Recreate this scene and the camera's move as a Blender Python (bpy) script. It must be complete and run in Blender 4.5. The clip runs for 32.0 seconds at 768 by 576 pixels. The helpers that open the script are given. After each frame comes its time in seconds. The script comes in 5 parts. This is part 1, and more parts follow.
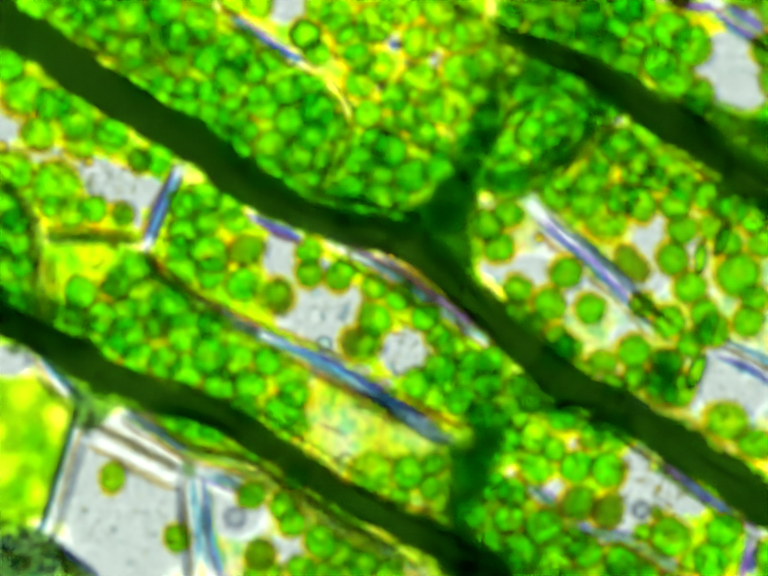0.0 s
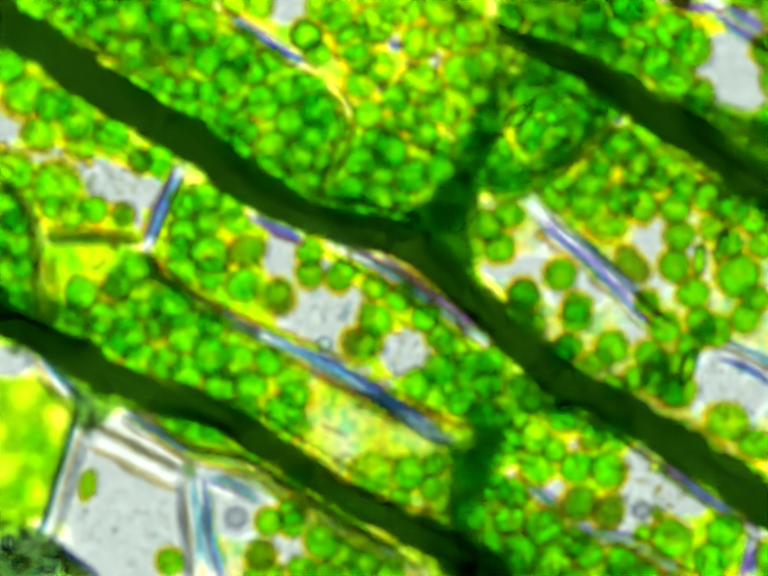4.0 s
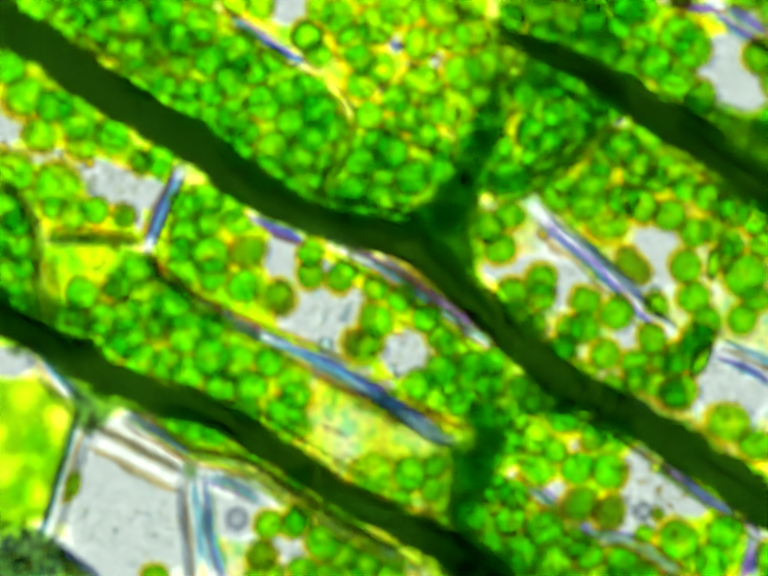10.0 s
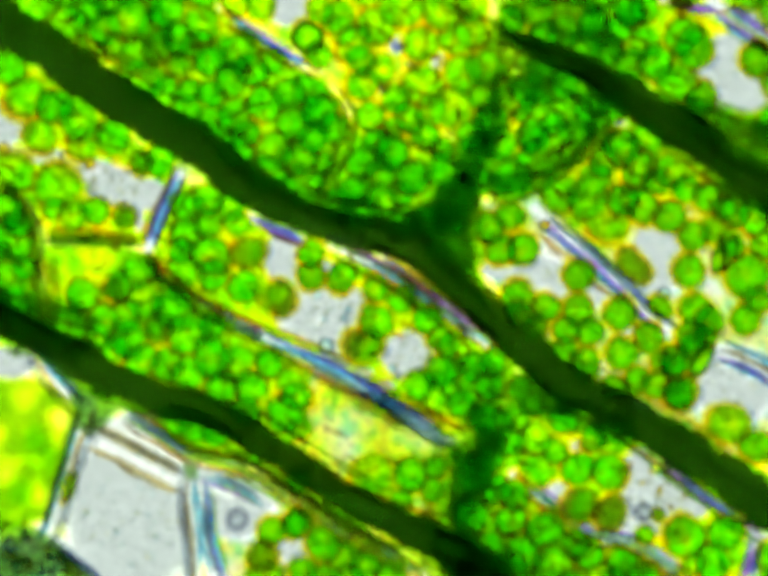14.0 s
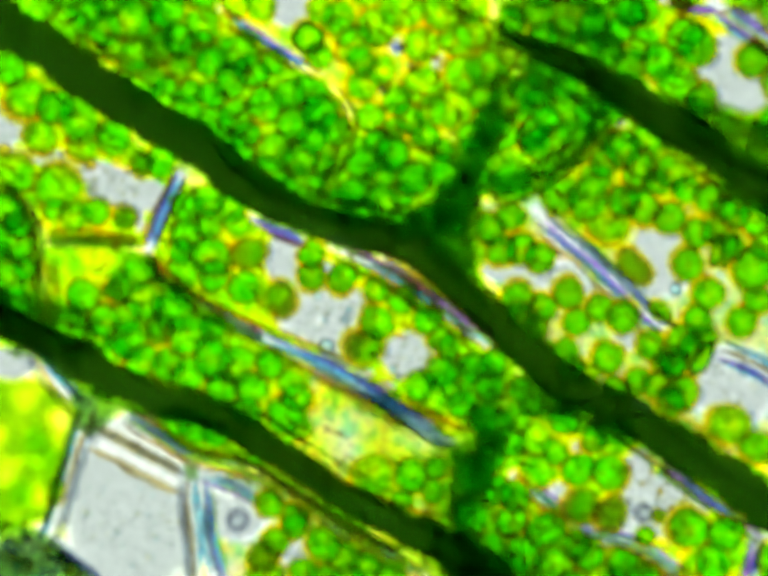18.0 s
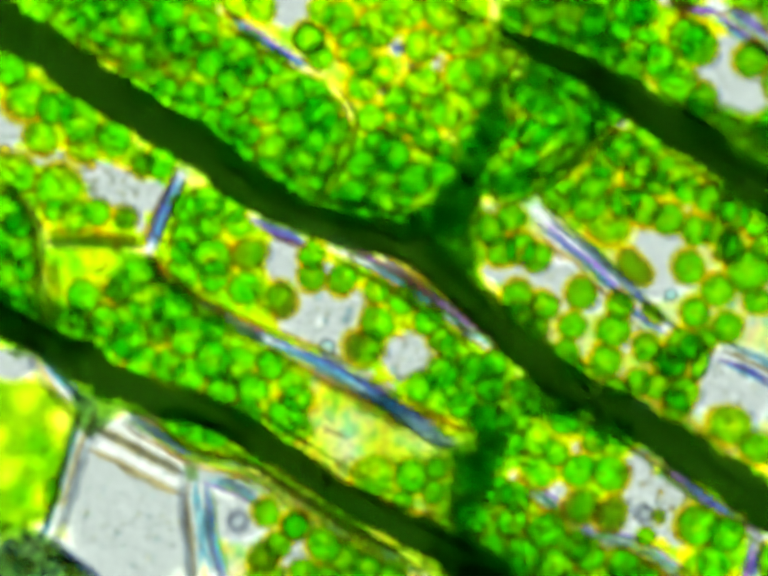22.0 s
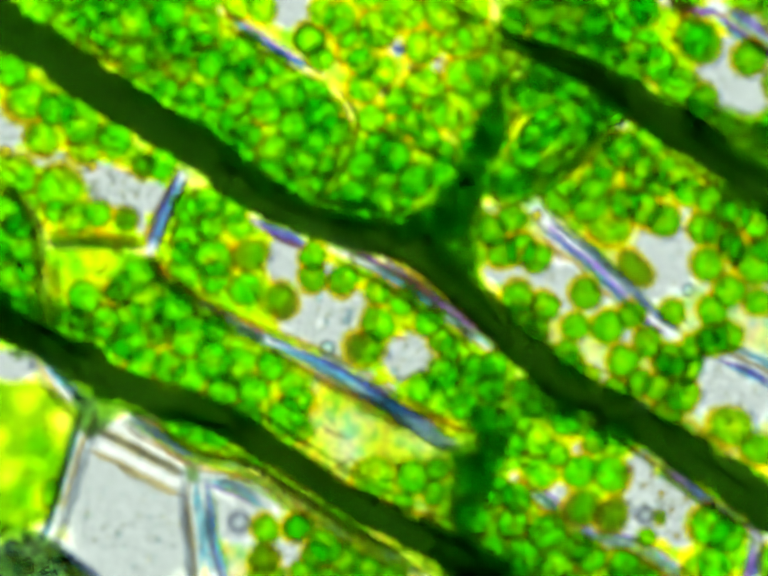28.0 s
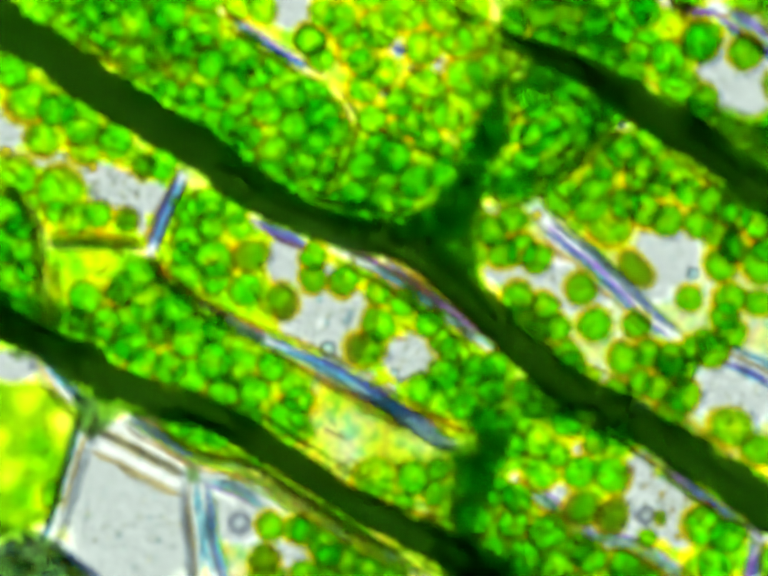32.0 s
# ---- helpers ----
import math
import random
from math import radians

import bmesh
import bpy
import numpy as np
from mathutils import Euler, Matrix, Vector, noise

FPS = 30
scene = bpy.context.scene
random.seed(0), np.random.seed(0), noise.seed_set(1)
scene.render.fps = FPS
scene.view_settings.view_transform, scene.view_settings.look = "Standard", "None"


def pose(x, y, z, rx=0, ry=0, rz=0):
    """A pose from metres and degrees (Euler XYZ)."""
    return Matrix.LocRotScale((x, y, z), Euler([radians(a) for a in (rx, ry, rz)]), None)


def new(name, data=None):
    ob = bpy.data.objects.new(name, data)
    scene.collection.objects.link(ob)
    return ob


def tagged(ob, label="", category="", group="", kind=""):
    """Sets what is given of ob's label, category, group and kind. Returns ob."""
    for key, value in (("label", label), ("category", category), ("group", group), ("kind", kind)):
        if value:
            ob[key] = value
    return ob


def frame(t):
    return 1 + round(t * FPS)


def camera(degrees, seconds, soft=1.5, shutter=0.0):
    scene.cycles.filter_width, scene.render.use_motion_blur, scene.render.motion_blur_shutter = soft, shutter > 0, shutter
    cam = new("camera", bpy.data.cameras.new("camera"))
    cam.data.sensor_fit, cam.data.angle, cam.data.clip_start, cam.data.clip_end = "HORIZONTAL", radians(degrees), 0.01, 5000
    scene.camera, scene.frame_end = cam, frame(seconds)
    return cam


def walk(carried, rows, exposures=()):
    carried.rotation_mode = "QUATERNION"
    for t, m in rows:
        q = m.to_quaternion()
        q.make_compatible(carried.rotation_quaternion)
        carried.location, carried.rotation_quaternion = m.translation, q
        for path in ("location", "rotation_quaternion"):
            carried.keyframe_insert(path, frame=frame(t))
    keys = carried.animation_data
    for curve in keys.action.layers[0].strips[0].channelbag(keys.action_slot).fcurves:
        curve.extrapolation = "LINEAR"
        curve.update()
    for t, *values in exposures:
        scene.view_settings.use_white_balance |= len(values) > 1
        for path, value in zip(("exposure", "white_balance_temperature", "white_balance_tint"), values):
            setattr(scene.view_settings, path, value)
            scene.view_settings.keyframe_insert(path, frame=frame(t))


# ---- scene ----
# A leaf under the microscope, enlarged about ten thousand times: one micrometre is one centimetre here.
# Plan coordinates (u east, v south) are in millimetres on the focal plane, z = 0.
EYE = 8.961
cam = camera(10, 32.0, soft=8.0)
walk(cam, [(0.0, pose(0.0035, -0.0035, EYE)), (12.0, pose(0.0, 0.0, EYE)),
           (22.0, pose(-0.0025, 0.004, EYE)), (32.0, pose(-0.005, 0.0075, EYE))])
scene.cycles.transparent_max_bounces = 128

# ---- light: the microscope's lamp below the slide, in a dim room ----
world = bpy.data.worlds.new("dim_room")
scene.world = world
world.use_nodes = True
world.node_tree.nodes["Background"].inputs[0].default_value = (0.9, 0.95, 1.0, 1)
world.node_tree.nodes["Background"].inputs[1].default_value = 0.03


def at(u, v, z=0.0):
    k = 0.001 * (1 - z / EYE)
    return Vector(((u - 784) * k, (588 - v) * k, z))


# ---- materials ----
def shader(name):
    m = bpy.data.materials.new(name)
    m.use_nodes = True
    nt = m.node_tree
    nt.nodes.clear()
    return m, nt


def node(nt, kind, **kw):
    n = nt.nodes.new(kind)
    for k, v in kw.items():
        n.inputs[k].default_value = v
    return n


def ramp(nt, stops, smooth=True):
    r = nt.nodes.new("ShaderNodeValToRGB")
    e = r.color_ramp.elements
    r.color_ramp.interpolation = "EASE" if smooth else "LINEAR"
    while len(e) < len(stops):
        e.new(0.5)
    for el, (p, c) in zip(e, stops):
        el.position, el.color = p, (*c, 1)
    return r


def mult(nt, a, b, fac=1.0, how="MULTIPLY"):
    n = nt.nodes.new("ShaderNodeMix")
    n.data_type, n.blend_type = "RGBA", how
    n.inputs[0].default_value = fac
    for sock, val in ((n.inputs[6], a), (n.inputs[7], b)):
        if isinstance(val, tuple):
            sock.default_value = (*val, 1)
        else:
            nt.links.new(val, sock)
    return n.outputs[2]


def stained(name, stops, lo=0.0, hi=1.0, grain=(40.0, 0.25), second=None, wobble=0.0, drift=None, gloss=0.0, mottle=None, edge=False):
    """A clear stained substance: what it lets through follows the float attribute 'depth' by the stops (for one skin of two)."""
    m, nt = shader(name)
    L = nt.links.new
    att = nt.nodes.new("ShaderNodeAttribute")
    att.attribute_name = "depth"
    geo = nt.nodes.new("ShaderNodeNewGeometry")
    tex = nt.nodes.new("ShaderNodeTexCoord")
    inf = nt.nodes.new("ShaderNodeObjectInfo")
    noi = nt.nodes.new("ShaderNodeTexNoise")
    noi.noise_dimensions = "4D"
    noi.inputs["Scale"].default_value = grain[0]
    noi.inputs["Detail"].default_value = 4
    L(tex.outputs["Object"], noi.inputs["Vector"])
    w = node(nt, "ShaderNodeMath")
    w.operation = "MULTIPLY_ADD"
    L(inf.outputs["Random"], w.inputs[0])
    w.inputs[1].default_value = 37.0
    L(geo.outputs["Random Per Island"], w.inputs[2])
    w2 = node(nt, "ShaderNodeMath")
    w2.operation = "MULTIPLY"
    L(w.outputs[0], w2.inputs[0])
    w2.inputs[1].default_value = 11.0
    L(w2.outputs[0], noi.inputs["W"])
    mr = node(nt, "ShaderNodeMapRange")
    mr.inputs[1].default_value, mr.inputs[2].default_value = lo, hi
    src = att.outputs["Fac"]
    if wobble:
        a = node(nt, "ShaderNodeMath")
        a.operation = "MULTIPLY_ADD"
        L(noi.outputs["Fac"], a.inputs[0])
        a.inputs[1].default_value = wobble
        L(src, a.inputs[2])
        b = node(nt, "ShaderNodeMath")
        b.operation = "SUBTRACT"
        L(a.outputs[0], b.inputs[0])
        b.inputs[1].default_value = wobble * 0.5
        src = b.outputs[0]
        if edge:
            # the sides of a strand stay clear
            near = node(nt, "ShaderNodeMath")
            near.operation, near.use_clamp = "MULTIPLY", True
            L(att.outputs["Fac"], near.inputs[0])
            near.inputs[1].default_value = 3.0
            c = node(nt, "ShaderNodeMath")
            c.operation = "MULTIPLY"
            L(src, c.inputs[0])
            L(near.outputs[0], c.inputs[1])
            src = c.outputs[0]
    L(src, mr.inputs[0])
    root = [(p, tuple(math.sqrt(max(x, 0)) for x in c)) for p, c in stops]
    r = ramp(nt, root)
    L(mr.outputs[0], r.inputs[0])
    col = r.outputs[0]
    if second:
        r2 = ramp(nt, [(p, tuple(math.sqrt(max(x, 0)) for x in c)) for p, c in second])
        L(mr.outputs[0], r2.inputs[0])
        n = nt.nodes.new("ShaderNodeMix")
        n.data_type = "RGBA"
        fr = node(nt, "ShaderNodeMath")
        fr.operation = "FRACT"
        L(w2.outputs[0], fr.inputs[0])
        blot = node(nt, "ShaderNodeMath")
        blot.operation, blot.use_clamp = "MULTIPLY_ADD", True
        L(noi.outputs["Fac"], blot.inputs[0])
        blot.inputs[1].default_value = 3.2
        low = node(nt, "ShaderNodeMath")
        low.operation = "SUBTRACT"
        L(fr.outputs[0], low.inputs[0])
        low.inputs[1].default_value = 1.6
        L(low.outputs[0], blot.inputs[2])
        L(blot.outputs[0], n.inputs[0])
        L(col, n.inputs[6])
        L(r2.outputs[0], n.inputs[7])
        col = n.outputs[2]
    g = ramp(nt, [(0.32, (1 - grain[1],) * 3), (0.68, (1, 1, 1))])
    L(noi.outputs["Fac"], g.inputs[0])
    if grain[1] > 0:
        col = mult(nt, col, g.outputs[0])
        if edge:
            L(near.outputs[0], col.node.inputs[0])
    if drift:
        n2 = nt.nodes.new("ShaderNodeTexNoise")
        n2.inputs["Scale"].default_value = drift[0]
        n2.inputs["Detail"].default_value = 2
        L(geo.outputs["Position"], n2.inputs["Vector"])
        g2 = ramp(nt, [(0.35, drift[1]), (0.65, drift[2])])
        L(n2.outputs["Fac"], g2.inputs[0])
        col = mult(nt, col, g2.outputs[0])
        L(mr.outputs[0], col.node.inputs[0])
    if mottle:
        n3 = nt.nodes.new("ShaderNodeTexNoise")
        n3.noise_dimensions = "4D"
        n3.inputs["Scale"].default_value = mottle[0]
        n3.inputs["Detail"].default_value = 3
        L(tex.outputs["Object"], n3.inputs["Vector"])
        w3 = node(nt, "ShaderNodeMath")
        w3.operation = "ADD"
        L(w2.outputs[0], w3.inputs[0])
        w3.inputs[1].default_value = 50.0
        L(w3.outputs[0], n3.inputs["W"])
        g3 = ramp(nt, [(0.36, mottle[1]), (0.5, mottle[2]), (0.64, mottle[3])])
        L(n3.outputs["Fac"], g3.inputs[0])
        col = mult(nt, col, g3.outputs[0])
        if edge:
            L(near.outputs[0], col.node.inputs[0])
    tr = nt.nodes.new("ShaderNodeBsdfTransparent")
    L(col, tr.inputs[0])
    out = nt.nodes.new("ShaderNodeOutputMaterial")
    if gloss:
        gl = nt.nodes.new("ShaderNodeBsdfGlossy")
        gl.inputs["Roughness"].default_value = 0.3
        mx = nt.nodes.new("ShaderNodeMixShader")
        mx.inputs[0].default_value = gloss
        L(tr.outputs[0], mx.inputs[1])
        L(gl.outputs[0], mx.inputs[2])
        L(mx.outputs[0], out.inputs[0])
    else:
        L(tr.outputs[0], out.inputs[0])
    return m


def lamp_material():
    m, nt = shader("lamp_glow")
    em = node(nt, "ShaderNodeEmission")
    noi = node(nt, "ShaderNodeTexNoise", Scale=9.0, Detail=4.0)
    r = ramp(nt, [(0.3, (0.97, 0.98, 0.97)), (0.7, (1, 1, 1))])
    nt.links.new(noi.outputs["Fac"], r.inputs[0])
    nt.links.new(r.outputs[0], em.inputs[0])
    em.inputs[1].default_value = 2.24
    out = nt.nodes.new("ShaderNodeOutputMaterial")
    nt.links.new(em.outputs[0], out.inputs[0])
    return m


# dark and orange rims of the bodies: light bent at edges, put into ramps
GREEN = stained("chlorophyll",
                [(0.0, (0.40, 1.0, 0.001)), (0.45, (0.30, 0.97, 0.001)), (0.70, (0.20, 0.86, 0.001)), (0.81, (0.19, 0.62, 0.001)),
                 (0.87, (0.506, 0.48, 0.001)), (0.92, (0.95, 0.60, 0.002)), (1.0, (1, 0.92, 0.006))],
                grain=(2.2, 0.08), wobble=0.36, mottle=(2.8, (0.42, 0.84, 1), (0.88, 0.96, 1), (1.0, 0.84, 1)),
                second=[(0.0, (0.57, 0.94, 0.001)), (0.5, (0.41, 0.9, 0.001)), (0.75, (0.23, 0.74, 0.001)), (0.86, (0.5, 0.58, 0.001)), (0.92, (0.98, 0.70, 0.002)),
                        (1.0, (1, 0.86, 0.004))])
LEAFY = stained("lime_chlorophyll",
                [(0.0, (0.390, 1.0, 0.001)), (0.45, (0.260, 0.98, 0.001)), (0.69, (0.18, 0.83, 0.001)), (0.80, (0.19, 0.60, 0.001)),
                 (0.88, (0.338, 0.5, 0.001)), (0.94, (0.7, 0.6, 0.002)), (1.0, (1, 0.9, 0.01))],
                grain=(2.2, 0.08), wobble=0.4, mottle=(2.8, (0.55, 0.9, 1), (0.94, 0.97, 1), (1.0, 0.84, 1)),
                second=[(0.0, (0.46, 1.0, 0.001)), (0.45, (0.32, 0.99, 0.001)), (0.7, (0.16, 0.74, 0.001)), (0.86, (0.42, 0.62, 0.001)), (1.0, (1, 0.84, 0.004))])
RIMMED = stained("edgewise_chlorophyll",
                 [(0.0, (0.5, 0.95, 0.001)), (0.42, (0.34, 0.95, 0.001)), (0.6, (0.14, 0.7, 0.001)), (0.76, (0.06, 0.22, 0.01)), (0.92, (0.06, 0.14, 0.02)), (1.0, (0.5, 0.45, 0.1))],
                 grain=(2.0, 0.1), wobble=0.3)
PALE = stained("pale_chlorophyll",
               [(0.0, (0.62, 1.0, 0.002)), (0.45, (0.66, 1.0, 0.01)), (0.75, (0.86, 1.0, 0.15)), (1.0, (1, 1, 1))],
               grain=(1.5, 0.0), wobble=0.15)
BRIGHT = stained("bright_chlorophyll",
                 [(0.0, (0.62, 0.97, 0.002)), (0.4, (0.42, 0.95, 0.002)), (0.66, (0.22, 0.80, 0.002)), (0.80, (0.25, 0.58, 0.002)), (0.92, (0.7, 0.58, 0.004)), (1.0, (1, 0.85, 0.01))],
                 grain=(2.5, 0.06), wobble=0.5, mottle=(3.0, (0.66, 0.84, 1), (0.95, 0.98, 1), (1.0, 1.0, 1)),
                 second=[(0.0, (0.82, 0.99, 0.002)), (0.5, (0.62, 0.96, 0.002)), (0.8, (0.5, 0.78, 0.002)), (1.0, (1, 0.9, 0.01))])
OLIVE = stained("olive_chlorophyll",
                [(0.0, (0.3, 0.62, 0.002)), (0.6, (0.3, 0.54, 0.002)), (0.85, (0.56, 0.48, 0.01)), (1.0, (0.95, 0.8, 0.06))],
                grain=(2.0, 0.2), wobble=0.3, mottle=(3.3, (0.42, 0.68, 1), (0.9, 0.98, 1), (1.0, 1.0, 1)))
# orange to yellow halo of light round a body, painted as a tinted collar
HALO = stained("halo_tint",
               [(0.0, (0.9, 0.5, 0.004)), (0.2, (0.98, 0.62, 0.005)), (0.4, (1, 0.9, 0.01)), (0.62, (1, 1, 0.16)), (1.0, (1, 1, 1))],
               lo=0.95, hi=1.3, grain=(2.6, 0.0), wobble=0.35)
MIST = stained("pale_halo_tint", [(0.0, (0.97, 0.98, 0.3)), (0.5, (1, 1, 0.5)), (1.0, (1, 1, 1))], lo=0.95, hi=1.3, grain=(2.0, 0.0))
# blue colour fringe of the light, painted on one side of each body
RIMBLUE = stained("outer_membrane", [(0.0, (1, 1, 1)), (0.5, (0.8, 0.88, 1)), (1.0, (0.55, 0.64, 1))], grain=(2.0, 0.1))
GLOOM = stained("thick_dark_sap", [(0.0, (1, 1, 1)), (0.25, (0.58, 0.8, 0.3)), (0.5, (0.2, 0.46, 0.06)), (0.75, (0.055, 0.2, 0.025)), (1.0, (0.03, 0.13, 0.018))],
                grain=(14.0, 0.12), wobble=0.3, mottle=(30.0, (0.8, 0.88, 1), (0.95, 0.97, 1), (1, 1, 1)), edge=True)
GRANA = stained("granum_stack", [(0.0, (0.5, 0.8, 0.4)), (0.5, (0.65, 0.88, 0.5)), (1.0, (1, 1, 1))], grain=(2.0, 0.1))
# deep bodies and grains carry the same painted light at their orange edges
DEEP = stained("deep_chlorophyll",
               [(0.0, (0.36, 0.97, 0.005)), (0.48, (0.26, 0.94, 0.005)), (0.67, (0.16, 0.76, 0.005)), (0.77, (0.34, 0.54, 0.005)),
                (0.86, (0.92, 0.74, 0.01)), (1.0, (1, 1, 0.5))],
               grain=(60.0, 0.12), wobble=0.5, mottle=(60.0, (0.62, 0.78, 1), (0.92, 0.97, 1), (1, 1, 1)),
               second=[(0.0, (0.6, 1.0, 0.01)), (0.45, (0.38, 0.96, 0.01)), (0.64, (0.16, 0.78, 0.01)), (0.74, (0.55, 0.66, 0.01)), (0.84, (1, 0.92, 0.03)), (1.0, (1, 1, 0.5))])
GRAIN = stained("starch_grain", [(0.0, (0.72, 0.97, 0.01)), (0.5, (0.6, 0.94, 0.01)), (0.75, (0.72, 0.82, 0.01)), (0.9, (0.95, 0.78, 0.02)), (1.0, (1, 0.95, 0.3))],
                grain=(60.0, 0.1), wobble=0.4, mottle=(50.0, (0.8, 0.9, 1), (0.95, 0.97, 1), (1, 1, 1)))
FILM = stained("cytoplasm_film", [(0.0, (1, 1, 1)), (0.25, (1, 1, 0.3)), (0.5, (1, 0.95, 0.02)), (0.75, (0.72, 0.9, 0.01)), (1.0, (0.48, 0.82, 0.01))],
               grain=(40.0, 0.12), wobble=0.6, drift=(4.0, (0.7, 0.97, 0.8), (1, 1, 1)), mottle=(34.0, (0.5, 0.84, 1), (0.96, 0.99, 1), (0.95, 0.84, 1)), edge=True)
GLOW = stained("blurred_plastid_mass", [(0.0, (1, 1, 1)), (0.3, (0.8, 0.92, 0.3)), (0.55, (0.46, 0.66, 0.02)), (1.0, (0.17, 0.42, 0.006))],
               grain=(12.0, 0.05), wobble=0.3)
# grey in sap, white by walls, bright beyond: focused light put into the tint
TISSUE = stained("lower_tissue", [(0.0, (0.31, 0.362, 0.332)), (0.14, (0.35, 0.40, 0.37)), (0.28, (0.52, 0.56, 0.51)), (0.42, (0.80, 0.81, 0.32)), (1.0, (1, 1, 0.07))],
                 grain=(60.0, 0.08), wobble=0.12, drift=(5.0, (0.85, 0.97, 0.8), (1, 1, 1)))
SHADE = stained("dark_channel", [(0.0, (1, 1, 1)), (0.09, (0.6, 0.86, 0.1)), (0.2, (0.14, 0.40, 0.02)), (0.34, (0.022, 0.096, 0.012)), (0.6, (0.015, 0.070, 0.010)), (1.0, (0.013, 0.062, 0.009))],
                grain=(48.0, 0.14), wobble=0.18, drift=(9.0, (0.84, 0.88, 0.84), (1, 1, 1)), edge=True)
TAR = stained("channel_strand", [(0.0, (1, 1, 1)), (0.5, (0.9, 0.93, 0.88)), (1.0, (0.7, 0.76, 0.66))],
              grain=(26.0, 0.1), wobble=0.4, edge=True)
MURK = stained("dark_green_sap", [(0.0, (1, 1, 1)), (0.3, (0.80, 0.97, 0.5)), (0.65, (0.74, 0.96, 0.2)), (1.0, (0.62, 0.94, 0.1))],
               grain=(30.0, 0.3), wobble=1.2, drift=(9.0, (0.75, 0.88, 0.7), (1, 1, 1)), edge=True, mottle=(26.0, (0.72, 0.84, 0.9), (0.96, 0.98, 1), (1, 1, 1)))
# blue, violet, cyan and amber wall stripes: fringes of bent light as tints
BLUE = stained("blue_fringe_tint", [(0.0, (1, 1, 1)), (0.35, (0.4, 0.5, 0.95)), (1.0, (0.09, 0.14, 0.78))], grain=(30.0, 0.2), wobble=0.9, edge=True)
TEAL = stained("teal_cellulose", [(0.0, (1, 1, 1)), (0.4, (0.5, 0.7, 0.8)), (1.0, (0.16, 0.36, 0.5))], grain=(30.0, 0.2), wobble=0.9, edge=True)
VIOLET = stained("violet_fringe_tint", [(0.0, (1, 1, 1)), (0.45, (0.64, 0.34, 0.97)), (1.0, (0.42, 0.10, 0.92))], grain=(30.0, 0.2), wobble=0.9, edge=True)
STRAW = stained("straw_cellulose", [(0.0, (1, 1, 1)), (1.0, (0.86, 0.70, 0.28))], grain=(20.0, 0.2), wobble=0.6, edge=True)
SLATE = stained("slate_and_shadow", [(0.0, (1, 1, 1)), (0.5, (0.72, 0.78, 0.84)), (1.0, (0.5, 0.6, 0.68))], grain=(20.0, 0.3), wobble=0.9, edge=True)
SKY = stained("cyan_fringe_tint", [(0.0, (1, 1, 1)), (1.0, (0.16, 0.78, 1.0))], grain=(30.0, 0.2), wobble=0.8, edge=True)
OCHRE = stained("ochre_cellulose", [(0.0, (1, 1, 1)), (0.5, (0.74, 0.66, 0.4)), (1.0, (0.46, 0.38, 0.14))], grain=(30.0, 0.3), wobble=0.7, edge=True)
AMBER = stained("amber_fringe_and_fibre", [(0.0, (1, 1, 1)), (1.0, (0.86, 0.58, 0.05))], grain=(30.0, 0.3), wobble=0.8, edge=True)
DUSK = stained("dark_cellulose", [(0.0, (1, 1, 1)), (0.4, (0.4, 0.6, 0.26)), (1.0, (0.12, 0.3, 0.06))], grain=(30.0, 0.4), wobble=0.9, edge=True)
FIBRE = stained("brown_fibre", [(0.0, (1, 1, 1)), (1.0, (0.72, 0.40, 0.02))], grain=(40.0, 0.4), wobble=0.9, edge=True)
MOSS = stained("moss_fibre", [(0.0, (1, 1, 1)), (1.0, (0.4, 0.68, 0.1))], grain=(40.0, 0.3), wobble=0.9, edge=True)
LIME = stained("lime_fibre", [(0.0, (1, 1, 1)), (1.0, (0.42, 0.82, 0.03))], grain=(40.0, 0.3), wobble=0.9, edge=True)
SPECK = stained("granule", [(0.0, (1, 1, 1)), (1.0, (0.25, 0.35, 0.15))], grain=(40.0, 0.1), second=[(0.0, (1, 1, 1)), (1.0, (0.9, 0.75, 0.05))])
# dark droplet ring: light bent away at the edge, put in as tint
LENS = stained("droplet_rim", [(0.0, (1, 1, 1)), (1.0, (0.14, 0.11, 0.16))], grain=(5.0, 0.1))
CYAN = stained("cyan_droplet", [(0.0, (0.86, 1.0, 1.0)), (0.5, (0.7, 1.0, 1.0)), (1.0, (0.25, 0.84, 1.0))], grain=(2.0, 0.1))
GOLD = stained("amber_droplet", [(0.0, (1, 0.9, 0.02)), (0.7, (0.98, 0.82, 0.04)), (1.0, (0.6, 0.5, 0.12))], grain=(2.0, 0.1))
ICE = stained("clear_droplet", [(0.0, (1, 1, 1)), (0.5, (0.85, 0.92, 0.97)), (1.0, (0.62, 0.66, 0.74))], grain=(2.0, 0.2))
HAZE = stained("vesicle_rim", [(0.0, (1, 1, 1)), (1.0, (0.6, 0.64, 0.72))], grain=(5.0, 0.1))
GLASS = stained("slide_glass", [(0.0, (0.995, 1, 0.995)), (1.0, (0.995, 1, 0.995))], grain=(5.0, 0.0), gloss=0.02)


# ---- mesh helpers ----
def mesh_of(name, verts, faces, depth, mat):
    me = bpy.data.meshes.new(name)
    me.from_pydata(verts, [], faces)
    a = me.attributes.new("depth", "FLOAT", "POINT")
    a.data.foreach_set("value", depth)
    me.materials.append(mat)
    me.polygons.foreach_set("use_smooth", [True] * len(me.polygons))
    me.update()
    return me


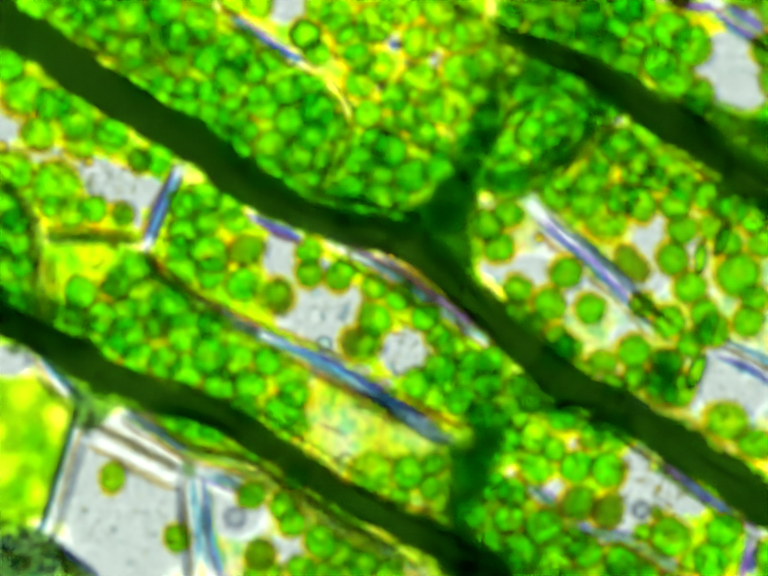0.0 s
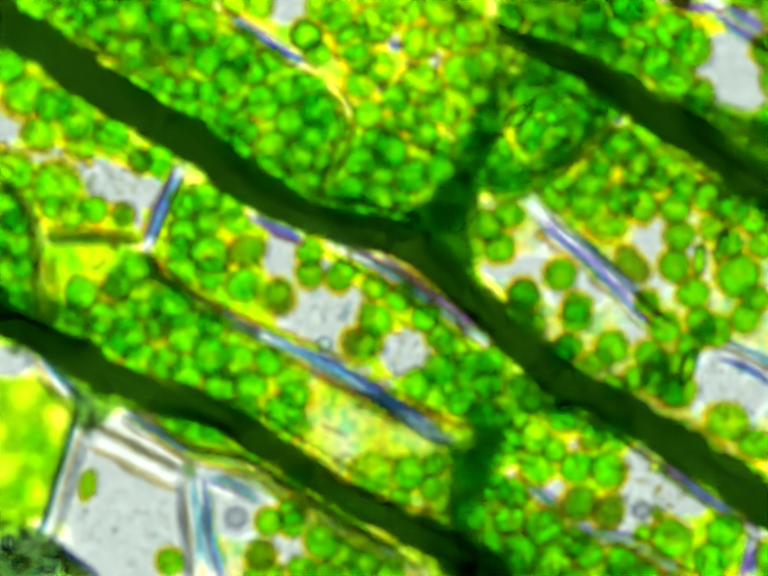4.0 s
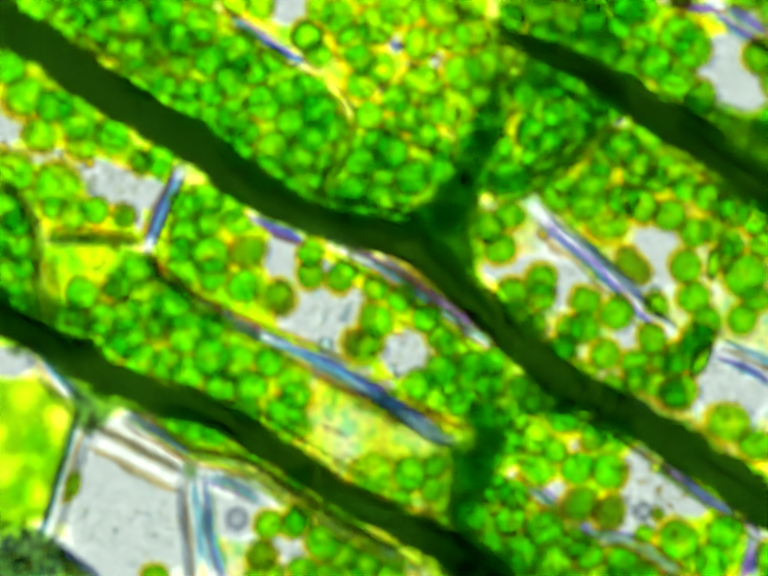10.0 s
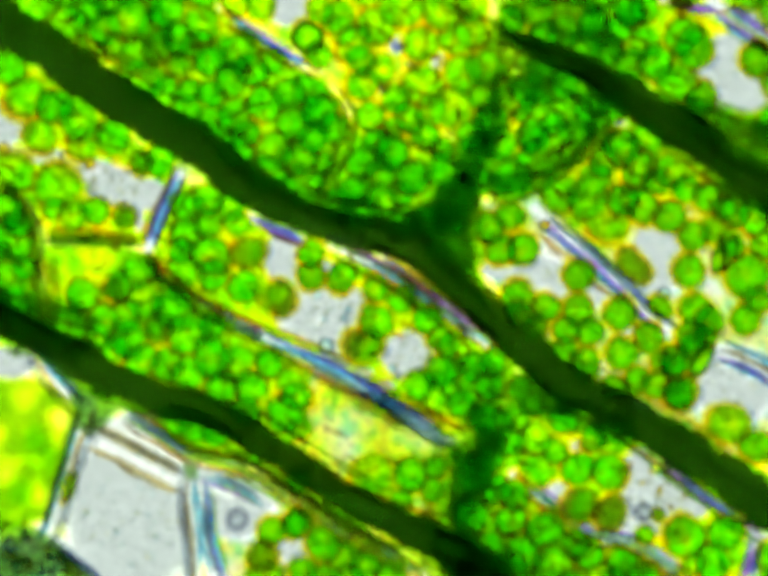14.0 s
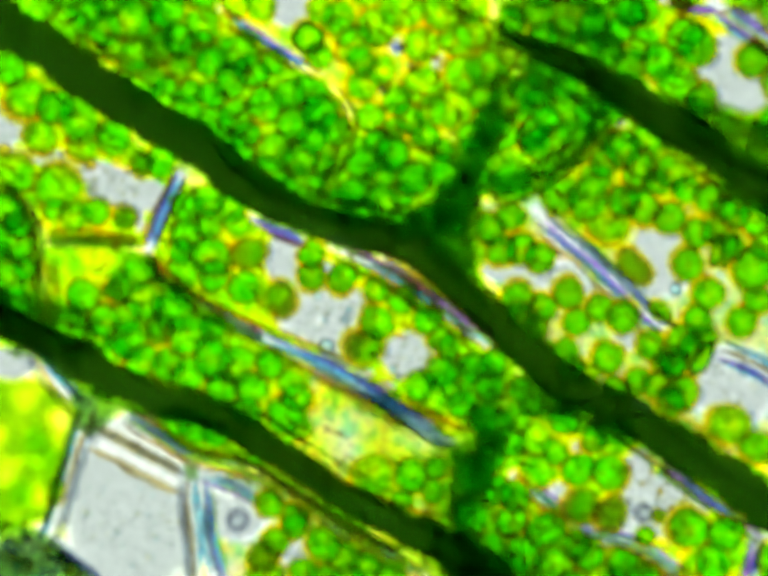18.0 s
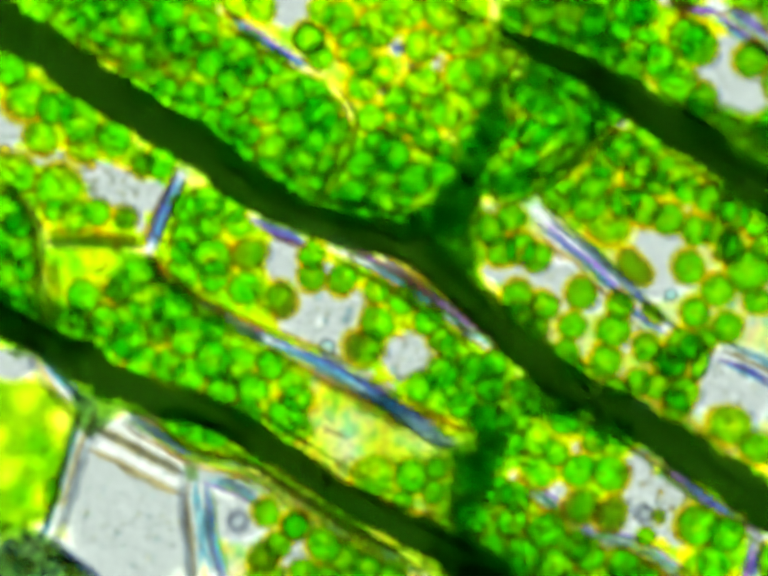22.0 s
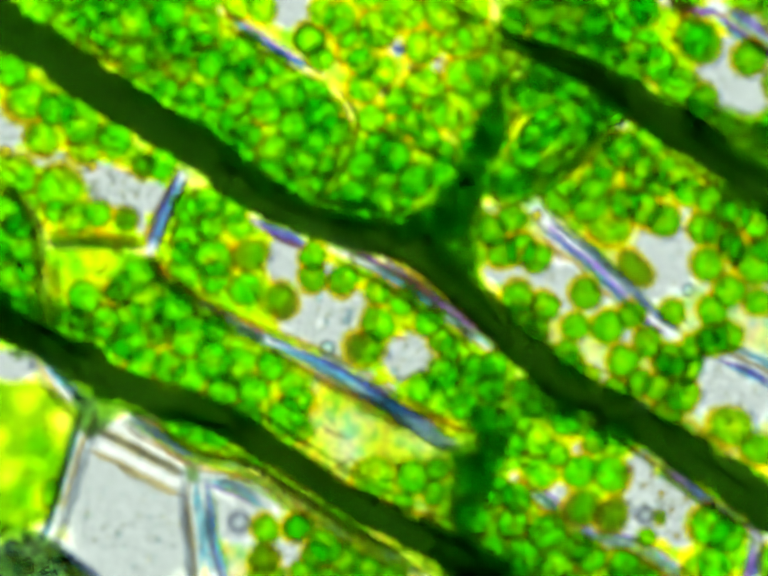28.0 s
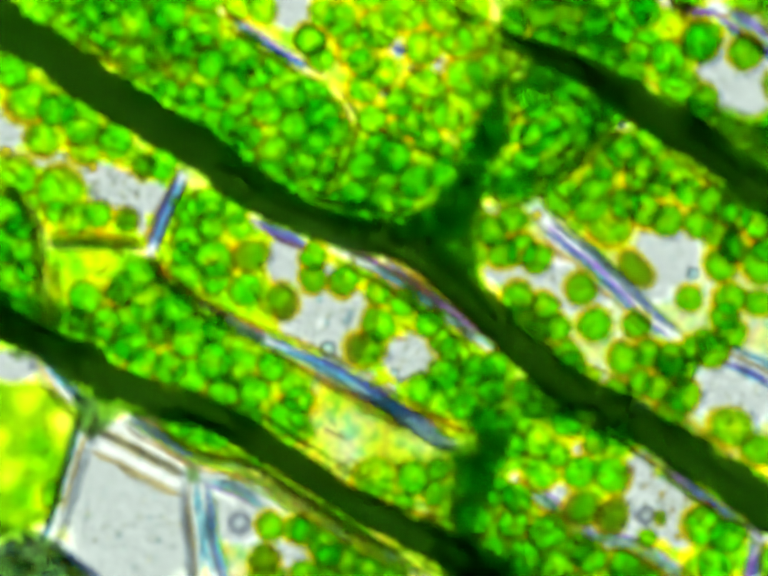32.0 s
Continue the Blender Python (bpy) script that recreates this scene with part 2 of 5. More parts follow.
def part(name, me, parent, label=""):
    ob = new(name, me)
    ob.parent = parent
    if label:
        ob["label"] = label
    return ob


def thing(name, me, label, category, group="", kind=""):
    return tagged(new(name, me), label, category, group, kind)


def spline(pts, step=8.0):
    """Points (u, v, w, ...) smoothed into a line of even steps."""
    p = np.array(pts, float)
    out = []
    for i in range(len(p) - 1):
        a, b, c, d = p[max(i - 1, 0)], p[i], p[i + 1], p[min(i + 2, len(p) - 1)]
        n = max(2, int(np.hypot(*(c - b)[:2]) / step))
        for k in range(n):
            t = k / n
            out.append(0.5 * (2 * b + (c - a) * t + (2 * a - 5 * b + 4 * c - d) * t * t + (3 * b - a - 3 * c + d) * t ** 3))
    out.append(p[-1])
    return np.array(out)


def sweep(name, pts, z, height, mat, ragged=0.0, seed=0.0, lanes=9, shift=0.0, step=8.0, wander=0.0, thin=0.0):
    """A lens-shaped strand along a line of (u, v, width): closed, thickest in its middle."""
    p = spline(pts, step)
    d = np.gradient(p[:, :2], axis=0)
    d /= np.linalg.norm(d, axis=1)[:, None] + 1e-9
    if len(d) > 9:
        pad = np.vstack([d[:1]] * 3 + [d] + [d[-1:]] * 3)
        d = sum(pad[k:k + len(d)] for k in range(7)) / 7
        d /= np.linalg.norm(d, axis=1)[:, None] + 1e-9
    nrm = np.stack([-d[:, 1], d[:, 0]], 1)
    verts, depth, faces = [], [], []
    s = np.linspace(-1, 1, lanes)
    n = len(p)
    ring = 2 * lanes - 2
    for i in range(n):
        end = min(1.0, min(i, n - 1 - i) / 4.0 + 0.12)
        half = p[i, 2] * 0.5
        l = half * (1 + ragged * noise.noise(Vector((i * step * 0.022, seed, 1.3))) + 0.6 * ragged * noise.noise(Vector((i * step * 0.06, seed, 5.1))))
        r = half * (1 + ragged * noise.noise(Vector((i * step * 0.022, seed, 9.7))) + 0.5 * ragged * noise.noise(Vector((i * step * 0.07, seed, 7.1))))
        sway = wander * (noise.noise(Vector((i * step * 0.012, seed, 31.0))) + 0.3 * noise.noise(Vector((i * step * 0.03, seed, 37.0))))
        row = [(x, 1) for x in s] + [(x, -1) for x in s[-2:0:-1]]
        for x, side in row:
            o = (l if x < 0 else r) * x * end + shift + sway
            u, v = p[i, :2] + nrm[i] * o
            k = 1 - x * x
            verts.append(at(u, v, z + side * height * k * end))
            depth.append((1 - abs(x)) * end * min(1.0, 1 - thin + thin * 2.4 * i / n))
    for i in range(n - 1):
        for j in range(ring):
            a, b = i * ring + j, i * ring + (j + 1) % ring
            faces.append((a, b, b + ring, a + ring))
    faces.append(tuple(range(ring))[::-1])
    faces.append(tuple((n - 1) * ring + j for j in range(ring)))
    return mesh_of(name, verts, faces, depth, mat)


def seg_gap(u, v, pts):
    p = np.array(pts, float)[:, :2]
    best = 1e9
    for a, b in zip(p[:-1], p[1:]):
        ab = b - a
        t = min(1, max(0, ((u - a[0]) * ab[0] + (v - a[1]) * ab[1]) / (ab @ ab)))
        best = min(best, math.hypot(u - a[0] - t * ab[0], v - a[1] - t * ab[1]))
    return best


def inside(u, v, poly):
    hit = False
    for (x0, y0), (x1, y1) in zip(poly, poly[1:] + poly[:1]):
        if (y0 > v) != (y1 > v) and u < (x1 - x0) * (v - y0) / (y1 - y0) + x0:
            hit = not hit
    return hit


# ---- plan: channels, walls, cells ----
CHANNELS = []
CHANNELS.append([(-60, 8, 150), (0, 42, 142), (45, 72, 126), (100, 103, 116), (200, 175, 118), (300, 236, 116), (400, 296, 118), (500, 371, 112), (600, 430, 96), (680, 458, 92), (760, 476, 96), (840, 502, 98), (910, 550, 94), (965, 610, 84), (1018, 664, 92), (1080, 724, 98), (1150, 778, 98), (1230, 818, 94), (1310, 862, 100), (1400, 920, 104), (1480, 972, 112), (1560, 1026, 124), (1660, 1090, 130)])
CHANNELS.append([(-60, 625, 90), (0, 650, 96), (80, 690, 84), (150, 728, 110), (230, 772, 92), (330, 812, 78), (430, 840, 78), (520, 892, 82), (600, 945, 74), (700, 1012, 76), (800, 1062, 80), (880, 1100, 100), (960, 1150, 120), (1060, 1240, 120)])
CHANNELS.append([(985, 30, 56), (1020, 62, 74), (1070, 88, 80), (1130, 113, 86), (1200, 140, 92), (1260, 180, 104), (1320, 222, 106), (1390, 268, 106), (1460, 314, 106), (1530, 360, 112), (1640, 425, 120)])
MURKS = []
MURKS.append([(940, 375, 50), (965, 330, 50), (995, 250, 40), (1040, 140, 50)])
MURKS.append([(985, 395, 46), (1030, 378, 44), (1080, 362, 36), (1150, 315, 34), (1220, 265, 34), (1260, 235, 30)])
MURKS.append([(1010, 850, 60), (975, 900, 70), (950, 980, 76), (925, 1080, 80), (930, 1200, 80)])
MURKS.append([(1050, 760, 40), (1090, 800, 50), (1150, 830, 44), (1220, 855, 36), (1290, 890, 26)])
MURKS.append([(1390, 222, 40), (1450, 250, 70), (1520, 282, 90), (1640, 330, 110)])
MURKS.append([(990, 60, 80), (1050, 118, 90), (1120, 150, 80), (1200, 190, 60), (1250, 235, 40)])
MURKS.append([(-40, 640, 80), (40, 650, 80), (110, 660, 70), (200, 690, 50)])
GLOOMS = [   # thick dark sap in the joints: outline, thickness
    ([(690, 440), (720, 432), (790, 440), (850, 408), (890, 372), (940, 335), (995, 340), (992, 420), (982, 470), (988, 575), (1015, 650), (950, 610), (900, 560), (830, 512)], 0.84),
    ([(1005, 622), (1105, 655), (1168, 725), (1278, 790), (1330, 858), (1240, 862), (1150, 850), (1075, 810), (1015, 725)], 0.56),
    ([(885, 900), (945, 880), (1005, 852), (1015, 920), (990, 1000), (985, 1070), (950, 1130), (868, 1085), (900, 1030), (908, 955)], 0.36),
    ([(985, 20), (1060, 60), (1180, 95), (1260, 130), (1262, 190), (1200, 188), (1130, 160), (1050, 150), (985, 100)], 0.5),
    ([(1325, 165), (1400, 172), (1470, 212), (1640, 240), (1650, 430), (1520, 380), (1400, 290)], 0.45),
    ([(990, -40), (1215, -40), (1270, 60), (1300, 110), (1340, 160), (1345, 240), (1200, 175), (1060, 118), (985, 66)], 0.5),
    ([(985, 715), (1045, 735), (1105, 780), (1190, 810), (1200, 860), (1110, 862), (1020, 868), (975, 810)], 0.4),
    ([(430, 235), (470, 200), (560, 255), (650, 320), (730, 265), (860, 300), (935, 330), (930, 400), (800, 440), (700, 430), (560, 350)], 0.2),
    ([(328, 300), (405, 340), (440, 380), (388, 372), (345, 350)], 0.5),
    ([(1010, 390), (1100, 372), (1200, 310), (1275, 245), (1240, 235), (1150, 300), (1060, 345), (1000, 350)], 0.3),
    ([(905, 350), (940, 270), (975, 190), (1025, 120), (1095, 150), (1045, 225), (1030, 300), (1025, 365)], 0.34),
    ([(-40, 590), (60, 630), (150, 660), (210, 705), (100, 700), (-40, 690)], 0.5),
    ([(-40, 1040), (50, 1048), (105, 1080), (150, 1120), (225, 1210), (-40, 1215)], 0.5),
    ([(125, 810), (150, 770), (240, 782), (330, 835), (300, 862), (248, 850), (222, 880), (180, 905), (150, 885)], 0.62),
    ([(358, 930), (412, 925), (420, 990), (366, 992)], 0.4),
    ([(250, 765), (420, 790), (540, 830), (570, 900), (480, 905), (380, 860), (280, 835)], 0.5),
]
WALLS = []
WALLS.append(('dusk', [(-20, 368, 22), (30, 395, 22), (64, 440, 22), (80, 510, 22), (82, 600, 24), (78, 680, 24)]))
WALLS.append(('lime', [(106, 505, 16), (108, 560, 16), (106, 620, 16), (100, 680, 16)]))
WALLS.append(('glint', [(372, 345, 30), (347, 395, 32), (322, 450, 32), (302, 508, 26)]))
WALLS.append(('sill', [(298, 505, 22), (240, 492, 20), (160, 488, 20), (85, 490, 18)]))
WALLS.append(('inner', [(298, 505, 26), (330, 562, 28), (400, 612, 30), (470, 652, 30), (545, 688, 30)]))
WALLS.append(('broad', [(490, 666, 26), (620, 724, 42), (700, 764, 48), (780, 811, 52), (835, 846, 44), (872, 870, 24)]))
WALLS.append(('slab', [(715, 772, 22), (760, 802, 34), (810, 834, 36), (855, 864, 34), (900, 892, 32), (935, 912, 22)]))
WALLS.append(('lemon', [(815, 806, 18), (860, 828, 24), (910, 853, 26), (965, 880, 20)]))
WALLS.append(('fringe', [(680, 494, 24), (770, 538, 44), (850, 588, 56), (920, 640, 48), (1010, 705, 24)]))
WALLS.append(('edge', [(505, 440, 16), (560, 468, 20), (622, 494, 16)]))
WALLS.append(('thin', [(440, 8, 26), (500, 52, 34), (560, 92, 34), (610, 122, 30), (648, 146, 20)]))
WALLS.append(('fan', [(660, 160, 22), (705, 210, 24), (716, 250, 26), (702, 300, 30), (680, 350, 34), (652, 405, 34)]))
WALLS.append(('lime', [(870, -24, 20), (920, 5, 24), (985, 38, 22)]))
WALLS.append(('lime', [(735, 250, 22), (790, 262, 26), (860, 295, 30), (930, 322, 24)]))
WALLS.append(('double', [(1092, 425, 34), (1150, 478, 46), (1210, 530, 50), (1270, 588, 40), (1325, 645, 30), (1380, 690, 22)]))
WALLS.append(('lime', [(1090, 385, 22), (1150, 345, 26), (1210, 300, 28), (1270, 250, 22)]))
WALLS.append(('ledge', [(1452, 716, 30), (1520, 746, 46), (1610, 794, 46)]))
WALLS.append(('violet', [(1335, -8, 20), (1400, 12, 26), (1470, 24, 28)]))
WALLS.append(('prism', [(1455, 8, 30), (1510, 52, 44), (1610, 118, 46)]))
WALLS.append(('shore', [(1315, 915, 22), (1380, 968, 36), (1440, 1015, 36), (1500, 1055, 30), (1580, 1105, 28)]))
WALLS.append(('bank', [(1050, 968, 26), (1110, 1015, 32), (1165, 1068, 30), (1205, 1092, 28), (1290, 1104, 30), (1350, 1142, 32), (1430, 1195, 30)]))
WALLS.append(('violet', [(1555, 1090, 22), (1532, 1135, 28), (1515, 1190, 28)]))
WALLS.append(('mist', [(178, 820, 36), (152, 895, 40), (132, 965, 38), (105, 1050, 38), (80, 1105, 34)]))
WALLS.append(('straw', [(168, 862, 26), (260, 905, 40), (330, 943, 40), (385, 968, 30)]))
WALLS.append(('pearl', [(380, 955, 26), (378, 1020, 26), (385, 1090, 26), (394, 1190, 26)]))
WALLS.append(('post', [(402, 965, 26), (414, 1040, 32), (420, 1110, 32), (446, 1195, 32)]))
WALLS.append(('moat', [(96, 1098, 34), (140, 1130, 36), (210, 1192, 36)]))
WALLS.append(('faint', [(398, 962, 24), (450, 978, 26), (498, 1000, 26), (545, 1032, 22)]))
WALLS.append(('brook', [(235, 832, 24), (320, 885, 34), (395, 928, 34), (480, 948, 32), (530, 972, 24)]))
WALLS.append(('reed', [(440, 930, 26), (500, 956, 34), (570, 998, 38), (660, 1056, 38), (750, 1112, 38), (850, 1166, 36), (920, 1205, 30)]))
WALLS.append(('lime', [(500, 925, 22), (570, 967, 22), (660, 1024, 22), (750, 1080, 24), (850, 1135, 24), (920, 1180, 22)]))
WALLS.append(('lime', [(440, 900, 22), (540, 960, 22), (640, 1028, 22), (740, 1092, 24), (840, 1145, 24)]))
WALLS.append(('mist', [(180, 835, 26), (130, 790, 30), (92, 745, 30), (70, 710, 24)]))
HOLES = []   # clear sap, where the field shows: u, v, radii
HOLES += [(1365, 515, 62, 90), (1180, 602, 64, 34), (1290, 690, 42, 22), (75, 318, 66, 18), (180, 348, 66, 26), (1090, 556, 74, 34), (650, 585, 60, 60), (575, 525, 40, 60), (660, 650, 75, 60), (700, 620, 50, 50), (848, 715, 56, 48), (690, 720, 40, 30)]
HOLES += [(240, 380, 70, 42), (10, 250, 26, 60), (590, 15, 48, 40), (1150, 565, 50, 34), (1030, 550, 50, 24), (1345, 500, 62, 90), (1330, 560, 50, 50), (1500, 790, 90, 80), (1500, 130, 90, 70), (1440, 160, 46, 32), (1540, 30, 40, 40)]
HOLES += [(1300, 1000, 44, 90), (1370, 1010, 56, 60), (1385, 1085, 34, 30), (1420, 1030, 30, 30), (1140, 1010, 36, 30), (1250, 1060, 60, 50), (480, 1040, 70, 66), (1350, 1062, 44, 36), (1525, 190, 60, 42), (1470, 195, 40, 30), (600, 1120, 40, 34), (1190, 910, 26, 18), (1540, 1130, 20, 50), (20, 740, 50, 36), (40, 255, 36, 34)]
HOLES += [(590, 666, 20, 14), (620, 682, 20, 14), (700, 738, 22, 14), (740, 762, 24, 14), (785, 786, 24, 13), (302, 396, 40, 36), (284, 440, 12, 36), (620, 640, 60, 50), (720, 690, 30, 44), (820, 735, 40, 40), (130, 322, 50, 20), (262, 398, 50, 38), (300, 142, 26, 16), (268, 80, 20, 10), (400, 92, 24, 12), (458, 188, 12, 10), (1264, 247, 9, 8), (1216, 858, 18, 10), (812, 720, 40, 40), (735, 628, 40, 40), (240, 68, 26, 10), (848, 132, 18, 12), (270, 1040, 150, 190), (290, 870, 60, 34), (40, 1150, 100, 54), (813, 92, 20, 16), (897, 124, 18, 18), (785, 178, 16, 14)]
CELLS = {}
CELLS['left'] = [(-30, 90), (60, 125), (200, 245), (380, 355), (300, 500), (100, 485), (60, 400), (-30, 350)]
CELLS['far_left'] = [(-30, 370), (30, 385), (75, 490), (80, 640), (-30, 610)]
CELLS['upper'] = [(30, -40), (200, -40), (440, -30), (480, 60), (690, 190), (712, 250), (650, 420), (520, 350), (330, 185), (180, 110), (100, 50)]
CELLS['middle'] = [(720, 245), (930, 325), (960, 420), (890, 470), (720, 460), (660, 425), (700, 320)]
CELLS['top'] = [(470, -30), (960, -30), (1010, 80), (1060, 110), (960, 310), (730, 235), (690, 170), (560, 80)]
CELLS['knot'] = [(960, 310), (1000, 200), (1090, 140), (1200, 150), (1275, 235), (1110, 385), (980, 390)]
CELLS['right'] = [(970, 420), (1110, 390), (1280, 255), (1420, 340), (1600, 430), (1600, 960), (1400, 890), (1200, 770), (1080, 670), (975, 530)]
CELLS['corner'] = [(1090, -30), (1600, -30), (1600, 300), (1420, 220), (1250, 110), (1080, 70), (1010, 20)]
CELLS['central'] = [(370, 360), (520, 440), (700, 500), (860, 570), (1060, 710), (1000, 870), (900, 890), (760, 800), (560, 690), (400, 610), (300, 510)]
CELLS['lower'] = [(90, 500), (300, 515), (400, 620), (560, 700), (640, 745), (620, 800), (625, 860), (590, 905), (560, 890), (300, 760), (110, 650)]
CELLS['strip'] = [(640, 745), (760, 810), (940, 900), (930, 1060), (720, 1000), (590, 905), (625, 860), (620, 800)]
CELLS['gate'] = [(915, 930), (1000, 850), (1040, 900), (1005, 1060), (945, 1110), (905, 1060)]
CELLS['neck'] = [(860, 520), (890, 440), (990, 420), (985, 560), (1010, 650), (940, 590)]
CELLS['pale'] = [(-90, 752), (30, 756), (100, 770), (176, 834), (157, 900), (106, 1066), (-90, 1116)]
CELLS['foot'] = [(400, 950), (560, 970), (700, 1060), (900, 1190), (430, 1200), (410, 1060)]
CELLS['pocket'] = [(260, 830), (400, 845), (480, 880), (540, 950), (400, 930), (300, 880)]
CELLS['last'] = [(1000, 850), (1180, 820), (1300, 910), (1600, 1090), (1600, 1210), (950, 1210), (930, 1050)]
CELLS['brink'] = [(-30, 1080), (60, 1090), (180, 1190), (-30, 1200)]
CELLS['shelf'] = [(1110, 390), (1280, 255), (1420, 340), (1600, 430), (1600, 520), (1470, 420), (1320, 400), (1200, 440)]


def clear(u, v):
    """0 in the clear sap, 1 well outside it."""
    k = 1.0
    for hu, hv, ru, rv in HOLES:
        q = math.hypot((u - hu) / ru, (v - hv) / rv)
        k = min(k, max(0.0, (q - 0.75) * 2.2))
    return k


# film-free width by walls, which also sets the tissue's painted white bands
CLEARING = {"mist": 14, "straw": 24, "pearl": 14, "post": 14, "moat": 12, "ledge": 16, "prism": 14, "glint": 8, "bank": 10, "double": 5, "broad": 8, "slab": -4, "lemon": -6, "brook": -6, "reed": -10, "faint": 14, "inner": -2, "fringe": 12, "lime": -12, "dusk": -10, "fan": -12, "sill": -10}


def wall_gap(u, v):
    return min(seg_gap(u, v, w) - CLEARING.get(k, 4) for k, w in WALLS)


def body_gap(u, v):
    return min(seg_gap(u, v, w) for k, w in WALLS)


# ---- lamp and slide ----
def disc(name, radius, z, mat):
    bm = bmesh.new()
    bmesh.ops.create_cone(bm, cap_ends=True, segments=96, radius1=radius, radius2=radius, depth=0.05)
    me = bpy.data.meshes.new(name)
    bm.to_mesh(me)
    bm.free()
    me.materials.append(mat)
    return me


lamp = thing("microscope_lamp", disc("microscope_lamp", 1.9, 0, lamp_material()), "round white glowing microscope lamp below the glass slide", "lamp")
lamp.location = (0, 0, -0.45)
slide_me = bpy.data.meshes.new("ground")
bm = bmesh.new()
bmesh.ops.create_cube(bm, size=1.0, matrix=Matrix.Translation((0, 0, -0.16)) @ Matrix.Diagonal((4.2, 3.2, 0.05, 1)))
bmesh.ops.bevel(bm, geom=bm.edges[:], offset=0.008, segments=2, affect="EDGES")
bm.to_mesh(slide_me)
bm.free()
slide_me.materials.append(GLASS)
thing("ground", slide_me, "clear glass microscope slide under the leaf", "slide", kind="structure")


SALLOW = {"strip": 0.42, "right": 0.33, "foot": 0.36}


# ---- cytoplasm: a thin uneven film in every cell ----
SPOTS = [(48, 806, 34), (112, 858, 34), (18, 960, 32), (2, 888, 24), (80, 1020, 24)]   # bright spots of the blurred cell


# painted glows in the lower tissue, under droplets and beside walls: u, v, radius
PAINTED_GLOWS = [(663, 705, 22), (648, 602, 13), (700, 738, 12), (740, 762, 12), (780, 786, 10), (580, 664, 12), (615, 684, 10), (640, 768, 14), (838, 886, 12), (653, 655, 10), (8, 305, 20), (188, 340, 18), (800, 752, 10), (1092, 440, 10), (1175, 1040, 16), (1150, 1018, 14), (1125, 1000, 12),
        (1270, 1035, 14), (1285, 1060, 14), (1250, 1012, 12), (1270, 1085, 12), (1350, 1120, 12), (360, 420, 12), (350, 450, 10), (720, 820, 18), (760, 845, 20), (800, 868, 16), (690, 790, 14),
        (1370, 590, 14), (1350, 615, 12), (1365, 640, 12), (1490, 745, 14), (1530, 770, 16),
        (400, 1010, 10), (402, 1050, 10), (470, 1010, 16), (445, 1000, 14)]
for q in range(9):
    PAINTED_GLOWS += [(222 + 18 * q, 862 + 9.6 * q, 17), (212 + 18 * q, 908 + 9.2 * q, 18)]


def film(poly, z, step=9, mat=None, name="cytoplasm", thick=1.0, fade=10.0):
    us, vs = [p[0] for p in poly], [p[1] for p in poly]
    nu, nv = int((max(us) - min(us)) / step) + 2, int((max(vs) - min(vs)) / step) + 2
    ring = poly + poly[:1]
    idx, verts, depth, faces = {}, [], [], []
    for i in range(nu):
        for j in range(nv):
            u, v = min(us) + i * step, min(vs) + j * step
            if not inside(u, v, poly):
                continue
            edge = min(1.0, seg_gap(u, v, ring) / fade)
            away = min(1.0, max(0.0, (wall_gap(u, v) + 2) / 15.0))
            # tissue keeps 0.32 beside walls, where its ramp paints a white glow
            k = edge * clear(u, v) * (1.0 if mat is GLOW else away if mat is not TISSUE else 0.32 + 0.68 * away)
            k *= thick
            if mat is GLOW:
                k *= 1.25 - 0.66 * min(1.0, sum(math.exp(-((u - a) ** 2 + (v - b) ** 2) / q ** 2) for a, b, q in SPOTS))
            elif mat and not inside(u, v, CELLS["shelf"]):
                k = min(k, next((top for c, top in SALLOW.items() if inside(u, v, CELLS[c])), 1.0))
            k *= 0.8 + (0.6 if mat is None else 0.1 if mat is TISSUE else 0.7) * noise.noise(Vector((u * (0.012 if mat is not GLOW else 0.02), v * (0.012 if mat is not GLOW else 0.02), 3.0)))
            # glow spots painted by shifting the tissue towards its white tint
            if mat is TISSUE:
                for a, b, q in PAINTED_GLOWS:
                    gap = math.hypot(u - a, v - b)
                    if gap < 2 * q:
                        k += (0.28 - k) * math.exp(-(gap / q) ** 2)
            k = max(0.0, min(1.0, k))
            idx[i, j] = len(verts)
            verts += [at(u, v, z + 0.002 + 0.02 * k), at(u, v, z)]
            depth += [k, k]
    for (i, j), a in idx.items():
        b, c, d = idx.get((i + 1, j)), idx.get((i + 1, j + 1)), idx.get((i, j + 1))
        if None not in (b, c, d):
            faces += [(a, d, c, b), (a + 1, b + 1, c + 1, d + 1)]
    return mesh_of(name, verts, faces, depth, mat or FILM)


